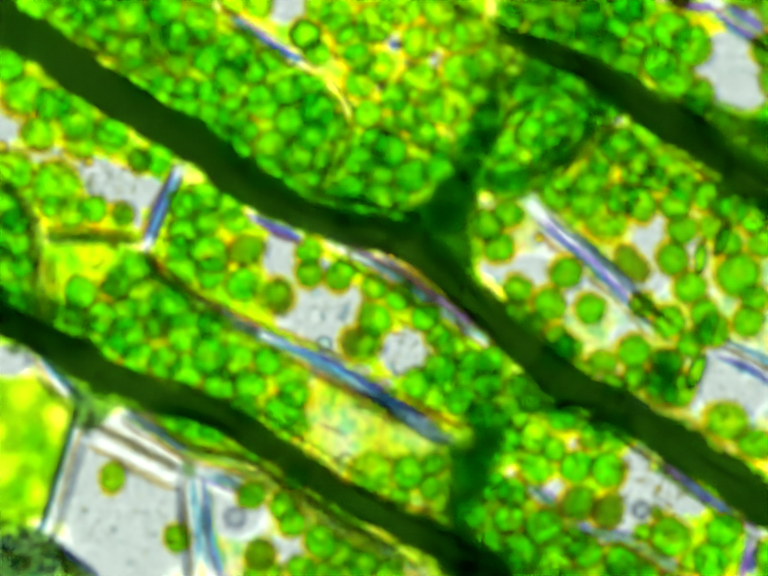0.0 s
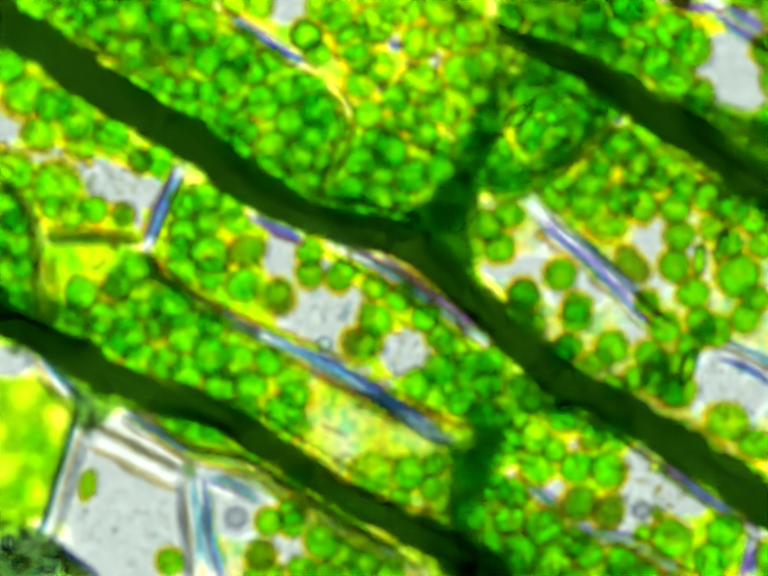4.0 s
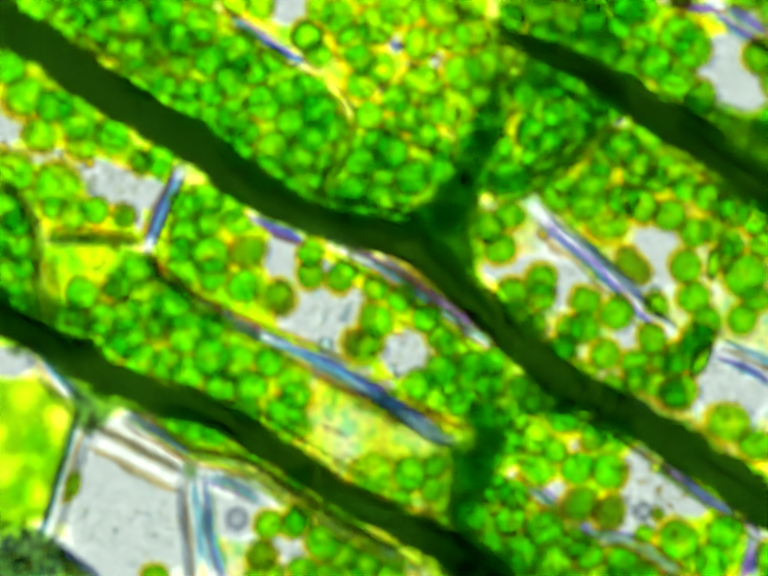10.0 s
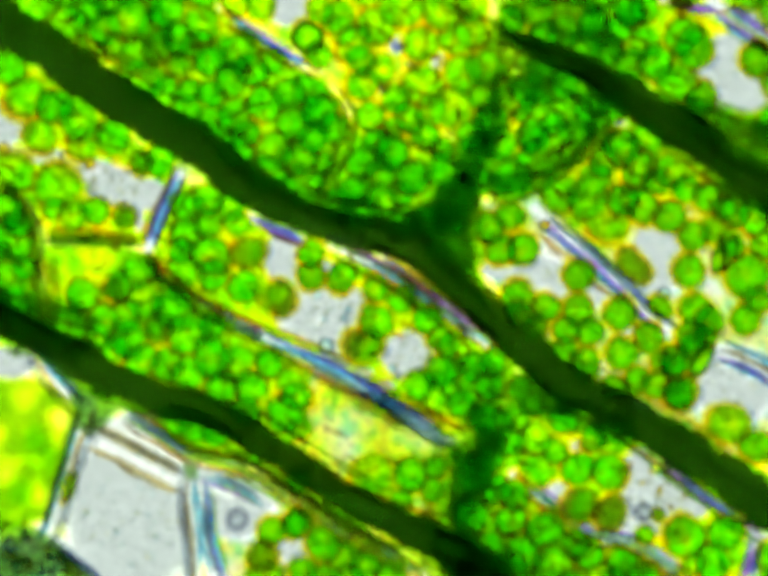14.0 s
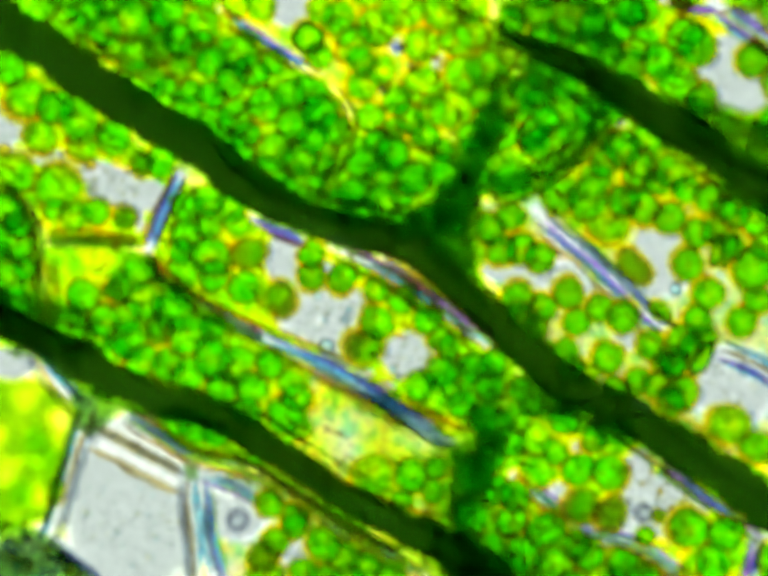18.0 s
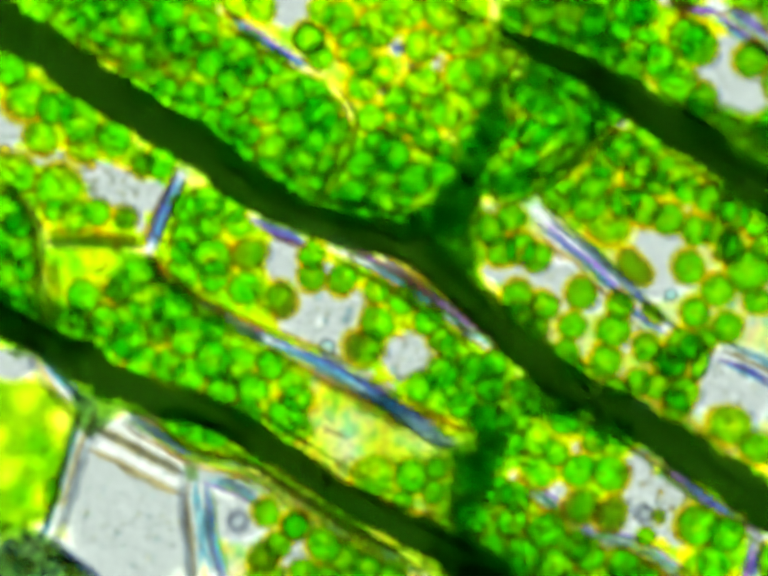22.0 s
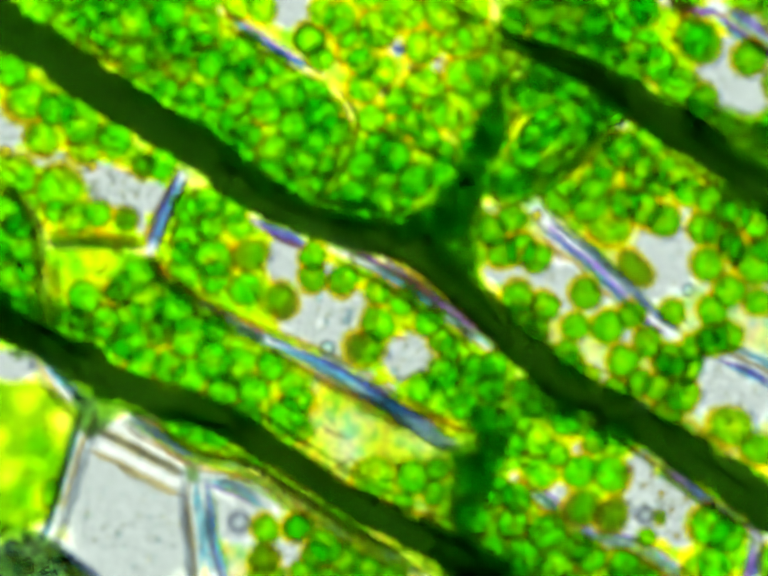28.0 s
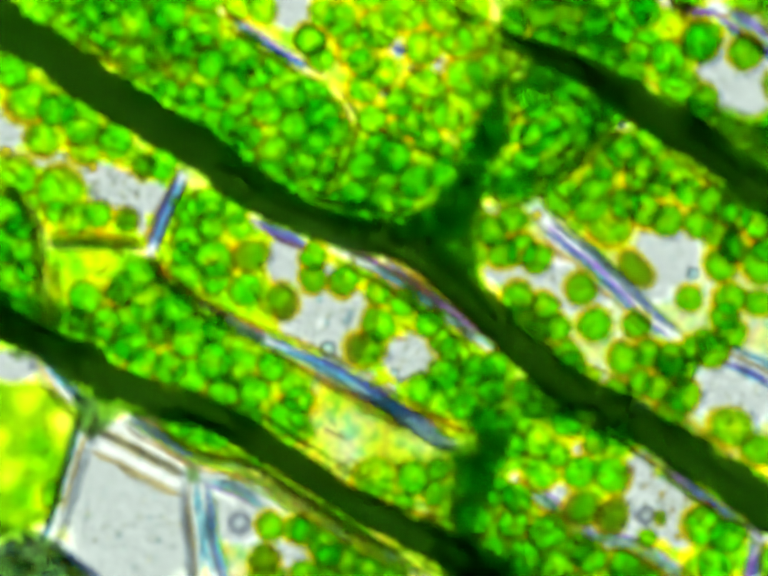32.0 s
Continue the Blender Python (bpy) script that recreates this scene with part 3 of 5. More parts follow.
def mass(poly, z, thick, fade=28.0, step=8):
    """A smooth lens of thick sap that thins out towards its outline."""
    us, vs = [p[0] for p in poly], [p[1] for p in poly]
    ring = poly + poly[:1]
    idx, verts, depth, faces = {}, [], [], []
    for i in range(int((max(us) - min(us)) / step) + 2):
        for j in range(int((max(vs) - min(vs)) / step) + 2):
            u, v = min(us) + i * step, min(vs) + j * step
            if not inside(u, v, poly):
                continue
            x = min(1.0, seg_gap(u, v, ring) / fade)
            x *= min(1.0, max(0.0, (min(seg_gap(u, v, c) for c in CHANNELS) - 20) / 24))
            k = thick * x * x * (3 - 2 * x) * (0.9 + 0.35 * noise.noise(Vector((u * 0.015, v * 0.015, 8.0))))
            idx[i, j] = len(verts)
            verts += [at(u, v, z + 0.001 + 0.02 * k), at(u, v, z - 0.01 * k)]
            depth += [k, k]
    for (i, j), a in idx.items():
        b, c, d = idx.get((i + 1, j)), idx.get((i + 1, j + 1)), idx.get((i, j + 1))
        if None not in (b, c, d):
            faces += [(a, d, c, b), (a + 1, b + 1, c + 1, d + 1)]
    return mesh_of("sap_mass", verts, faces, depth, GLOOM)


def grown(poly, by):
    mu, mv = sum(p[0] for p in poly) / len(poly), sum(p[1] for p in poly) / len(poly)
    out = []
    for u, v in poly:
        d = math.hypot(u - mu, v - mv)
        out.append((u + (u - mu) / d * by, v + (v - mv) / d * by))
    return out


def strands(parent, poly, count, seed):
    """Short curved threads of cytoplasm between the chloroplasts of a cell."""
    rnd = random.Random(seed)
    us, vs = [p[0] for p in poly], [p[1] for p in poly]
    made = 0
    for _ in range(count * 8):
        u, v, a = rnd.uniform(min(us), max(us)), rnd.uniform(min(vs), max(vs)), rnd.uniform(-0.2, 1.4)
        if made >= count or not inside(u, v, poly) or clear(u, v) < 0.9:
            continue
        bend, n, row = rnd.uniform(-0.6, 0.6), rnd.randint(3, 6), []
        for k in range(n):
            row.append((u, v, rnd.uniform(9, 17)))
            u, v, a = u + 13 * math.cos(a), v + 13 * math.sin(a), a + bend
        part("strand", sweep("strand", row, 0.085 + 0.0008 * made, 0.004, rnd.choice((FIBRE, AMBER, AMBER, MOSS, OCHRE)), 0.5, seed + made * 2.3, 5, 0, 7.0), parent)
        made += 1


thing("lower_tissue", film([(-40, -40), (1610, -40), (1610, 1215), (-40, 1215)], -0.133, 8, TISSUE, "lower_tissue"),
      "thin yellowish lower tissue of the leaf on the slide, with painted glows", "leaf tissue")
for n, (key, poly) in enumerate(CELLS.items()):
    cy = thing("cytoplasm", film(grown(poly, 14 if key not in ("pale", "brink") else 0), -0.125 + 0.0026 * n, thick={"strip": 0.5, "foot": 0.4, "right": 0.34, "shelf": 0.7, "top": 0.45, "brink": 0.15}.get(key, 1.0),
                                     fade=24.0 if key == "pale" else 50.0 if key == "gate" else 65.0 if key == "brink" else 10.0, mat=GLOW if key == "pale" else None), "thin yellow-green cytoplasm film lying in a leaf cell", "cytoplasm", "cytoplasm of the cells")
    if key in ("strip", "foot", "right"):
        strands(cy, poly, 6, n + 50)
    elif key not in ("brink", "pale", "pocket"):
        strands(cy, poly, max(14, min(54, int((max(p[0] for p in poly) - min(p[0] for p in poly)) / 9))), n + 50)


# ---- curled threads in the round cell ----
rnd = random.Random(77)
curl = thing("curled_threads", None, "curled green threads swirling in a small round cell", "cytoplasm threads")
curl.location = at(1105, 255, -0.1)
for k in range(36):
    a0, ru = rnd.uniform(0, 6.28), rnd.uniform(40, 125)
    row = [(1105 + ru * math.cos(a0 + 0.17 * j), 262 + 0.78 * ru * math.sin(a0 + 0.17 * j) - 0.25 * ru * math.cos(a0 + 0.17 * j), rnd.uniform(9, 15)) for j in range(rnd.randint(4, 9))]
    me = sweep("thread", row, 0.1 + 0.001 * k, 0.005, rnd.choice((MOSS, LIME, LIME, LIME, AMBER)), 0.5, k * 1.3, 5, 0, 7.0)
    me.transform(Matrix.Translation(-curl.location))
    part("thread", me, curl)

# ---- tangled threads in the lower corner cell ----
tangle = thing("tangled_threads", None, "blue-green and brown tangled threads in a corner cell", "cytoplasm threads")
tangle.location = at(40, 1140, -0.1)
for k in range(110):
    u, v, a = rnd.uniform(-20, 150), rnd.uniform(1062, 1185), rnd.uniform(0, 6.28)
    if v < 1066 + 0.95 * max(0, u - 50):
        continue
    row, bend = [], rnd.uniform(-0.7, 0.7)
    for j in range(rnd.randint(3, 6)):
        row.append((u, v, rnd.uniform(16, 28)))
        u, v, a = u + 9 * math.cos(a), v + 9 * math.sin(a), a + bend
    me = sweep("thread", row, 0.02 + 0.0006 * k, 0.005, rnd.choice((TEAL, BLUE, SLATE, MOSS, SKY, SKY, AMBER)), 0.5, k * 1.9, 5, 0, 7.0)
    me.transform(Matrix.Translation(-tangle.location))
    part("thread", me, tangle)

# ---- walls and channels ----
STRANDS = {   # the layers of a wall, painted light fringes included: offset to its right-hand side, width, substance
    "glint": ((16, 10, FIBRE), (6, 12, BLUE), (-3, 10, SKY), (-10, 7, VIOLET), (-15, 5, BLUE), (-31, 9, AMBER)),
    "sill": ((0, 13, DUSK), (11, 12, OCHRE), (-5, 6, TEAL), (5, 7, MOSS), (-14, 9, LIME), (20, 7, AMBER)),
    "inner": ((-10, 6, VIOLET), (-4, 7, BLUE), (3, 12, DUSK), (10, 9, TEAL), (17, 7, MOSS), (24, 6, SLATE), (-20, 7, AMBER)),
    "broad": ((-20, 6, MOSS), (-13, 6, SLATE), (-7, 8, BLUE), (0, 7, SKY), (8, 10, TEAL), (15, 6, SLATE), (20, 5, VIOLET), (28, 8, OCHRE), (36, 5, STRAW), (-28, 6, AMBER)),
    "slab": ((-17, 7, VIOLET), (-9, 12, TEAL), (0, 13, SLATE), (6, 12, TEAL), (13, 8, BLUE), (19, 6, MOSS)),
    "lemon": ((-6, 9, LIME), (0, 10, AMBER), (6, 8, AMBER), (11, 6, OCHRE)),
    "fringe": ((-34, 7, MOSS), (-28, 6, BLUE), (-23, 6, FIBRE), (-17, 7, BLUE), (-11, 6, FIBRE), (-6, 6, VIOLET), (0, 7, DUSK), (6, 6, SKY), (11, 6, TEAL), (16, 6, FIBRE), (22, 8, LIME), (28, 6, MOSS), (33, 8, AMBER)),
    "edge": ((-2, 13, BLUE), (5, 6, VIOLET)),
    "thin": ((-11, 5, SLATE), (-6, 6, VIOLET), (0, 7, SKY), (6, 7, BLUE), (11, 5, SLATE), (17, 7, OCHRE), (23, 7, AMBER)),
    "fan": ((-15, 6, MOSS), (-9, 5, FIBRE), (-4, 8, LIME), (3, 6, MOSS), (8, 5, FIBRE), (14, 7, MOSS), (20, 5, OCHRE)),
    "double": ((-23, 7, MOSS), (-16, 7, BLUE), (-10, 7, SLATE), (-4, 6, TEAL), (5, 6, VIOLET), (11, 6, SKY), (17, 6, BLUE), (28, 6, AMBER)),
    "ledge": ((-31, 9, TEAL), (-25, 6, SKY), (-14, 9, OCHRE), (1, 9, BLUE), (7, 6, VIOLET), (12, 6, SKY)),
    "violet": ((-9, 7, BLUE), (-2, 9, VIOLET), (4, 7, VIOLET), (9, 5, SKY), (15, 8, AMBER)),
    "prism": ((-26, 6, BLUE), (-19, 8, VIOLET), (-12, 5, SKY), (-6, 5, MOSS), (0, 6, LIME), (6, 8, VIOLET), (12, 7, BLUE), (17, 5, SKY), (23, 4, MOSS)),
    "shore": ((-19, 8, LIME), (-12, 6, FIBRE), (-6, 8, BLUE), (0, 6, SKY), (5, 6, VIOLET), (11, 8, LIME), (17, 6, MOSS)),
    "bank": ((-13, 5, VIOLET), (-8, 5, SKY), (-2, 6, MOSS), (4, 6, TEAL), (10, 7, LIME), (17, 5, VIOLET), (23, 5, SLATE)),
    # last slate strip: the wall's wide grey shadow, put in as a tinted layer
    "mist": ((11, 17, TEAL), (4, 11, SKY), (7, 9, SLATE), (-11, 13, STRAW), (-25, 20, SLATE)),
    "straw": ((0, 24, STRAW), (-2, 15, SLATE), (42, 18, STRAW)),
    "pearl": ((6, 9, SLATE), (0, 8, OCHRE), (-5, 6, STRAW), (-18, 9, SKY), (12, 8, SLATE)),
    "post": ((5, 8, SKY), (-4, 11, TEAL), (-8, 10, SLATE), (-12, 6, BLUE), (-18, 7, SKY), (-25, 7, LIME)),
    "moat": ((-4, 13, SLATE), (0, 8, BLUE), (8, 12, DUSK), (20, 14, OCHRE), (28, 10, TEAL)),
    "brook": ((-15, 7, FIBRE), (-9, 6, DUSK), (-4, 8, TEAL), (1, 5, BLUE), (6, 8, LIME), (12, 6, AMBER), (-20, 6, MOSS), (18, 5, FIBRE)),
    "reed": ((-20, 6, LIME), (-15, 4, OCHRE), (-10, 6, LIME), (-5, 4, FIBRE), (0, 7, MOSS), (6, 4, AMBER), (11, 6, LIME), (16, 4, FIBRE), (22, 6, LIME)),
    "faint": ((-8, 6, TEAL), (-2, 6, SLATE), (4, 6, SKY), (10, 6, MOSS), (15, 5, VIOLET)),
    "dusk": ((-12, 6, LIME), (-6, 8, DUSK), (0, 7, MOSS), (5, 8, DUSK), (11, 6, TEAL), (18, 7, LIME)),
    "lime": ((-9, 7, LIME), (-3, 5, AMBER), (2, 7, MOSS), (9, 6, LIME), (14, 5, AMBER), (-15, 6, LIME)),
}
LOOK = {"straw": "soft straw-brown cellulose wall beside an empty cell", "pearl": "pearly slate and brown wall of an empty cell", "post": "cyan and violet striped wall beside an empty cell",
        "glint": "blue and cyan glinting cross wall between leaf cells", "sill": "dark olive cross wall between two leaf cells", "inner": "dark grey-green and violet wall of a long cell",
        "broad": "broad blue and teal cellulose wall of a long cell", "edge": "thin blue glinting edge along a dark channel", "thin": "thin pale blue and violet wall between cells",
        "fan": "bundle of fine green and brown wall fibres", "double": "double blue and violet cellulose wall across a clear cell", "ledge": "blue and brown wall above clear sap",
        "slab": "dark slate-teal thickened stretch of a cell wall", "lemon": "yellow-green pointed strip of wall beside starch grains",
        "prism": "rainbow-striped violet and blue cell wall", "shore": "blue and lime striped wall along a channel", "bank": "dark green and violet wall below a clear cell",
        "moat": "slate-blue and brown wall at the corner cell", "brook": "brown, teal and lime fibrous wall below a channel", "dusk": "dark grey-green cellulose wall between leaf cells", "reed": "lime and brown striped wall below a channel", "faint": "faint turquoise and violet wall in clear sap",
        "violet": "violet and blue glinting cellulose wall of a cell", "fringe": "streaked blue and brown wall along a dark channel",
        "mist": "soft slate-blue and straw cellulose wall", "lime": "green fibrous wall between two crowded cells"}
PLAIN = ("mist", "straw", "pearl", "post", "moat", "prism", "violet")   # walls that stand in clear sap
dice1 = random.Random(19)
for n, (style, line) in enumerate(WALLS):
    wall = thing("cell_wall", None, LOOK[style], "cell wall", "cell walls")
    wall.location = at(*line[0][:2], -0.1)
    w = np.mean([p[2] for p in line])
    long = spline(line, 8.0)
    for k, (off, wide, mat) in enumerate(STRANDS[style]):
        a = dice1.randint(0, max(1, len(long) // (4 if k % 2 else 8)))
        b = len(long) - dice1.randint(0, max(1, len(long) // (8 if k % 3 else 4)))
        if b - a < 6 or style in ("sill", "dusk", "inner", "glint", "edge"):
            a, b = 0, len(long)
        run = [(u, v, (1.3 if style in PLAIN else 1.65) * wide * (0.55 + 0.45 * ww / w)) for u, v, ww in long[a:b:3]] + [(long[b - 1][0], long[b - 1][1], wide * 0.6)]
        me = sweep("layer", run, -0.02 + 0.0012 * k, 0.03, mat, 0.5, n * 3.1 + k * 1.7, 7, off, wander=5.0)
        me.transform(Matrix.Translation(-wall.location))
        part("layer", me, wall)
    for k in range(len(long) // 7):
        i = dice1.randint(0, max(0, len(long) - 12))
        bit = long[i:i + dice1.randint(7, 12):3]
        if len(bit) < 3:
            continue
        off, wide, mat = dice1.choice(STRANDS[style])
        lean = dice1.uniform(-5, 5)
        me = sweep("sliver", [(u, v + lean * q, (1.7 if style in PLAIN else 1) * dice1.uniform(6, 11)) for q, (u, v, _) in enumerate(bit)], 0.012 + 0.0008 * k, 0.012, mat, 0.5, n * 2.3 + k, 5, off + dice1.uniform(-6, 6), wander=3.0)
        me.transform(Matrix.Translation(-wall.location))
        part("sliver", me, wall)


def fibres(parent, line, count, seed, spread, origin):
    """Thin strands that run along a line of (u, v, width), near its two edges."""
    rnd = random.Random(seed)
    p = spline(line, 14.0)
    d = np.gradient(p[:, :2], axis=0)
    d /= np.linalg.norm(d, axis=1)[:, None] + 1e-9
    for k in range(count):
        n = rnd.randint(8, 22)
        i = rnd.randint(0, max(1, len(p) - n - 1))
        side = rnd.choice((-1, 1))
        off = side * rnd.uniform(*spread)
        lean = rnd.uniform(-0.45, 0.45)
        row = []
        for j in range(i, min(i + n, len(p))):
            o = 0.5 * p[j, 2] * (off + lean * (j - i) / n)
            row.append((p[j, 0] - d[j, 1] * o, p[j, 1] + d[j, 0] * o, rnd.uniform(8, 14)))
        if len(row) > 3:
            me = sweep("fibre", row, 0.03 + 0.0005 * k, 0.006, rnd.choice((MOSS, LIME, AMBER, AMBER)), 0.6, k * 1.7, 5, 0, 12.0)
            me.transform(Matrix.Translation(-origin))
            part("fibre", me, parent)


dice0 = random.Random(41)
for n, line in enumerate(CHANNELS):
    ch = thing("air_channel", None, "dark green-black air channel between rows of cells", "air channel", "air channels")
    ch.location = at(*line[0][:2], -0.1)
    me = sweep("core", line, 0.0, 0.07, SHADE, 0.24, n * 7.7, 13, step=6.0, thin=0.82 if n == 2 else 0.0)
    me.transform(Matrix.Translation(-ch.location))
    part("core", me, ch)
    slim = min(w for _, _, w in line)
    for k in range(24):
        off = dice0.uniform(-0.46, 0.46)
        me = sweep("strand", [(u, v, w * dice0.uniform(0.04, 0.1)) for u, v, w in line], 0.0024 * k, 0.012, TAR, 0.7, n * 3.3 + k * 1.9, 7, off * slim, wander=12)
        me.transform(Matrix.Translation(-ch.location))
        part("strand", me, ch)
    fibres(ch, line, (36, 28, 12)[n], n + 3, (0.7, 1.3), ch.location)
    fibres(ch, line, (14, 10, 6)[n], n + 13, (0.2, 0.8), ch.location)
for n, line in enumerate(MURKS):
    mk = thing("shaded_junction", None, "murky dark green joint between leaf cells", "cell junction", "shaded junctions")
    mk.location = at(*line[0][:2], -0.1)
    for k in range(3):
        me = sweep("strand", [(u, v, w * (0.75 + 0.2 * (k % 3))) for u, v, w in line], -0.03 + 0.008 * k, 0.03, MURK, 0.7, n * 5.3 + 2 + k * 2.7, 11, (k - 1) * 0.42 * line[1][2])
        me.transform(Matrix.Translation(-mk.location))
        part("strand", me, mk)
    for k in range(22):
        u, v, w = line[dice1.randint(0, len(line) - 2)]
        u, v, a = u + dice1.gauss(0, 0.45 * w), v + dice1.gauss(0, 0.45 * w), dice1.uniform(-0.6, 1.6)
        row, bend = [], dice1.uniform(-0.45, 0.45)
        for j in range(dice1.randint(3, 6)):
            row.append((u, v, dice1.uniform(9, 16)))
            u, v, a = u + 12 * math.cos(a), v + 12 * math.sin(a), a + bend
        me = sweep("thread", row, 0.05 + 0.001 * k, 0.005, dice1.choice((MOSS, LIME, LIME, LIME, AMBER)), 0.5, k * 2.1 + n, 5, 0, 7.0)
        me.transform(Matrix.Translation(-mk.location))
        part("thread", me, mk)


for n, (poly, thick) in enumerate(GLOOMS):
    thing("dark_sap", mass(poly, -0.075 + 0.004 * n, thick), "smooth dark green sap filling a joint between cells", "cell sap", "dark sap of the joints")


# ---- chloroplasts ----
def lens(seed, segs=22, flat=0.42, radii=(0.0, 0.35, 0.6, 0.8, 0.92, 1.0), dent=0.17):
    """A round, slightly dented lens of radius 1."""
    verts, depth, faces = [], [], []
    lob = [1 + dent * noise.noise(Vector((math.cos(a) * 1.1, math.sin(a) * 1.1, seed * 3.7))) + 0.04 * noise.noise(Vector((math.cos(a) * 3, math.sin(a) * 3, seed * 1.9)))
           for a in [2 * math.pi * k / segs for k in range(segs)]]
    for side in (1, -1):
        base = len(verts)
        verts.append((0, 0, side * flat))
        depth.append(0.0)
        for r in radii[1:]:
            for k in range(segs):
                a = 2 * math.pi * k / segs
                verts.append((r * lob[k] * math.cos(a), r * lob[k] * math.sin(a), side * flat * math.sqrt(max(0, 1 - r * r))))
                depth.append(r)
        for k in range(segs):
            f = (base, base + 1 + k, base + 1 + (k + 1) % segs)
            faces.append(f if side > 0 else f[::-1])
            for q in range(len(radii) - 2):
                o = base + 1 + q * segs
                f = (o + k, o + segs + k, o + segs + (k + 1) % segs, o + (k + 1) % segs)
                faces.append(f if side > 0 else f[::-1])
    return verts, faces, depth, lob


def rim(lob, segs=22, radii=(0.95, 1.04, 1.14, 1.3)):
    """A thin collar, wider to the north-west: bent light put into shape and tint."""
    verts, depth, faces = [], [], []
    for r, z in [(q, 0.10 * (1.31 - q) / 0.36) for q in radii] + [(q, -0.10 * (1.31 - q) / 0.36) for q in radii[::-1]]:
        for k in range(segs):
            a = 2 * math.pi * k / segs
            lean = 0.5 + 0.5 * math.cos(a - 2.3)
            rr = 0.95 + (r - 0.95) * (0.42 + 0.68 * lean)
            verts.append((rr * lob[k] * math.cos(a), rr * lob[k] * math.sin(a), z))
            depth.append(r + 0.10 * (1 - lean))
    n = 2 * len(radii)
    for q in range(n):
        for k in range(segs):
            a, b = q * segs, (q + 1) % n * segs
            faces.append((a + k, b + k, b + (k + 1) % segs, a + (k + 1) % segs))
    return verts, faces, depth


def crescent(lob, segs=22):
    """A pale blue sliver south-east, outside the collar: a light fringe put into shape."""
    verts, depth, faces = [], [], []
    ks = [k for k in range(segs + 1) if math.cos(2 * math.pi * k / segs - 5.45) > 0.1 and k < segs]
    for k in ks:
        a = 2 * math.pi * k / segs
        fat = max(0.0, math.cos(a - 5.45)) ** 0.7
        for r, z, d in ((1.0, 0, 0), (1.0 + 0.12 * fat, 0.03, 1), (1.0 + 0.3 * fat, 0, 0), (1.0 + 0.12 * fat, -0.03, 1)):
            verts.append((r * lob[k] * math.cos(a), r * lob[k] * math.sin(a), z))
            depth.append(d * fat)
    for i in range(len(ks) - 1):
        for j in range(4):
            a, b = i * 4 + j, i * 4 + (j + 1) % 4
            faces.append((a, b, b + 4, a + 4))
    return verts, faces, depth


SHAPES = {}
for mat in (GREEN, LEAFY, PALE, OLIVE, RIMMED, BRIGHT):
    for s in range(6):
        v, f, d, lob = lens(s + 0.5)
        body = mesh_of("chloroplast", v, f, d, mat)
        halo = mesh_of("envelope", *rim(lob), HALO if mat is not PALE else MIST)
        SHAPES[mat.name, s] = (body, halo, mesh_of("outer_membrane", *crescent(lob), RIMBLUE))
SPECKS = []
for s in range(4):
    v, f, d, _ = lens(s + 7.5, 10, 0.5, (0.0, 0.6, 1.0))
    SPECKS.append(mesh_of("granum", v, f, d, GRANA))
PLACED = [(560, 570, 90), (15, 255, 90), (250, 375, 96), (300, 410, 80), (640, 640, 120), (830, 715, 80), (1400, 1105, 60), (400, 92, 20), (812, 96, 22), (785, 181, 12), (1216, 858, 12), (1264, 247, 12), (470, 1090, 60), (450, 1040, 50), (470, 1150, 50), (530, 1060, 50), (150, 535, 20), (215, 532, 20), (812, 715, 44), (700, 640, 60), (730, 620, 40), (1500, 120, 60), (1500, 200, 56)]   # kept free of deep bodies
count = [0]
dice = random.Random(5)


def pushed(u, v, line, want):
    """The spot (u, v), moved away from a line until it keeps the wanted distance."""
    best, near = 1e9, None
    for (a, b, _), (c, d, _) in zip(line[:-1], line[1:]):
        t = min(1, max(0, ((u - a) * (c - a) + (v - b) * (d - b)) / ((c - a) ** 2 + (d - b) ** 2)))
        p = (a + t * (c - a), b + t * (d - b))
        q = math.hypot(u - p[0], v - p[1])
        if q < best:
            best, near = q, p
    if 0.5 < best < want:
        u, v = near[0] + (u - near[0]) / best * want, near[1] + (v - near[1]) / best * want
    return u, v


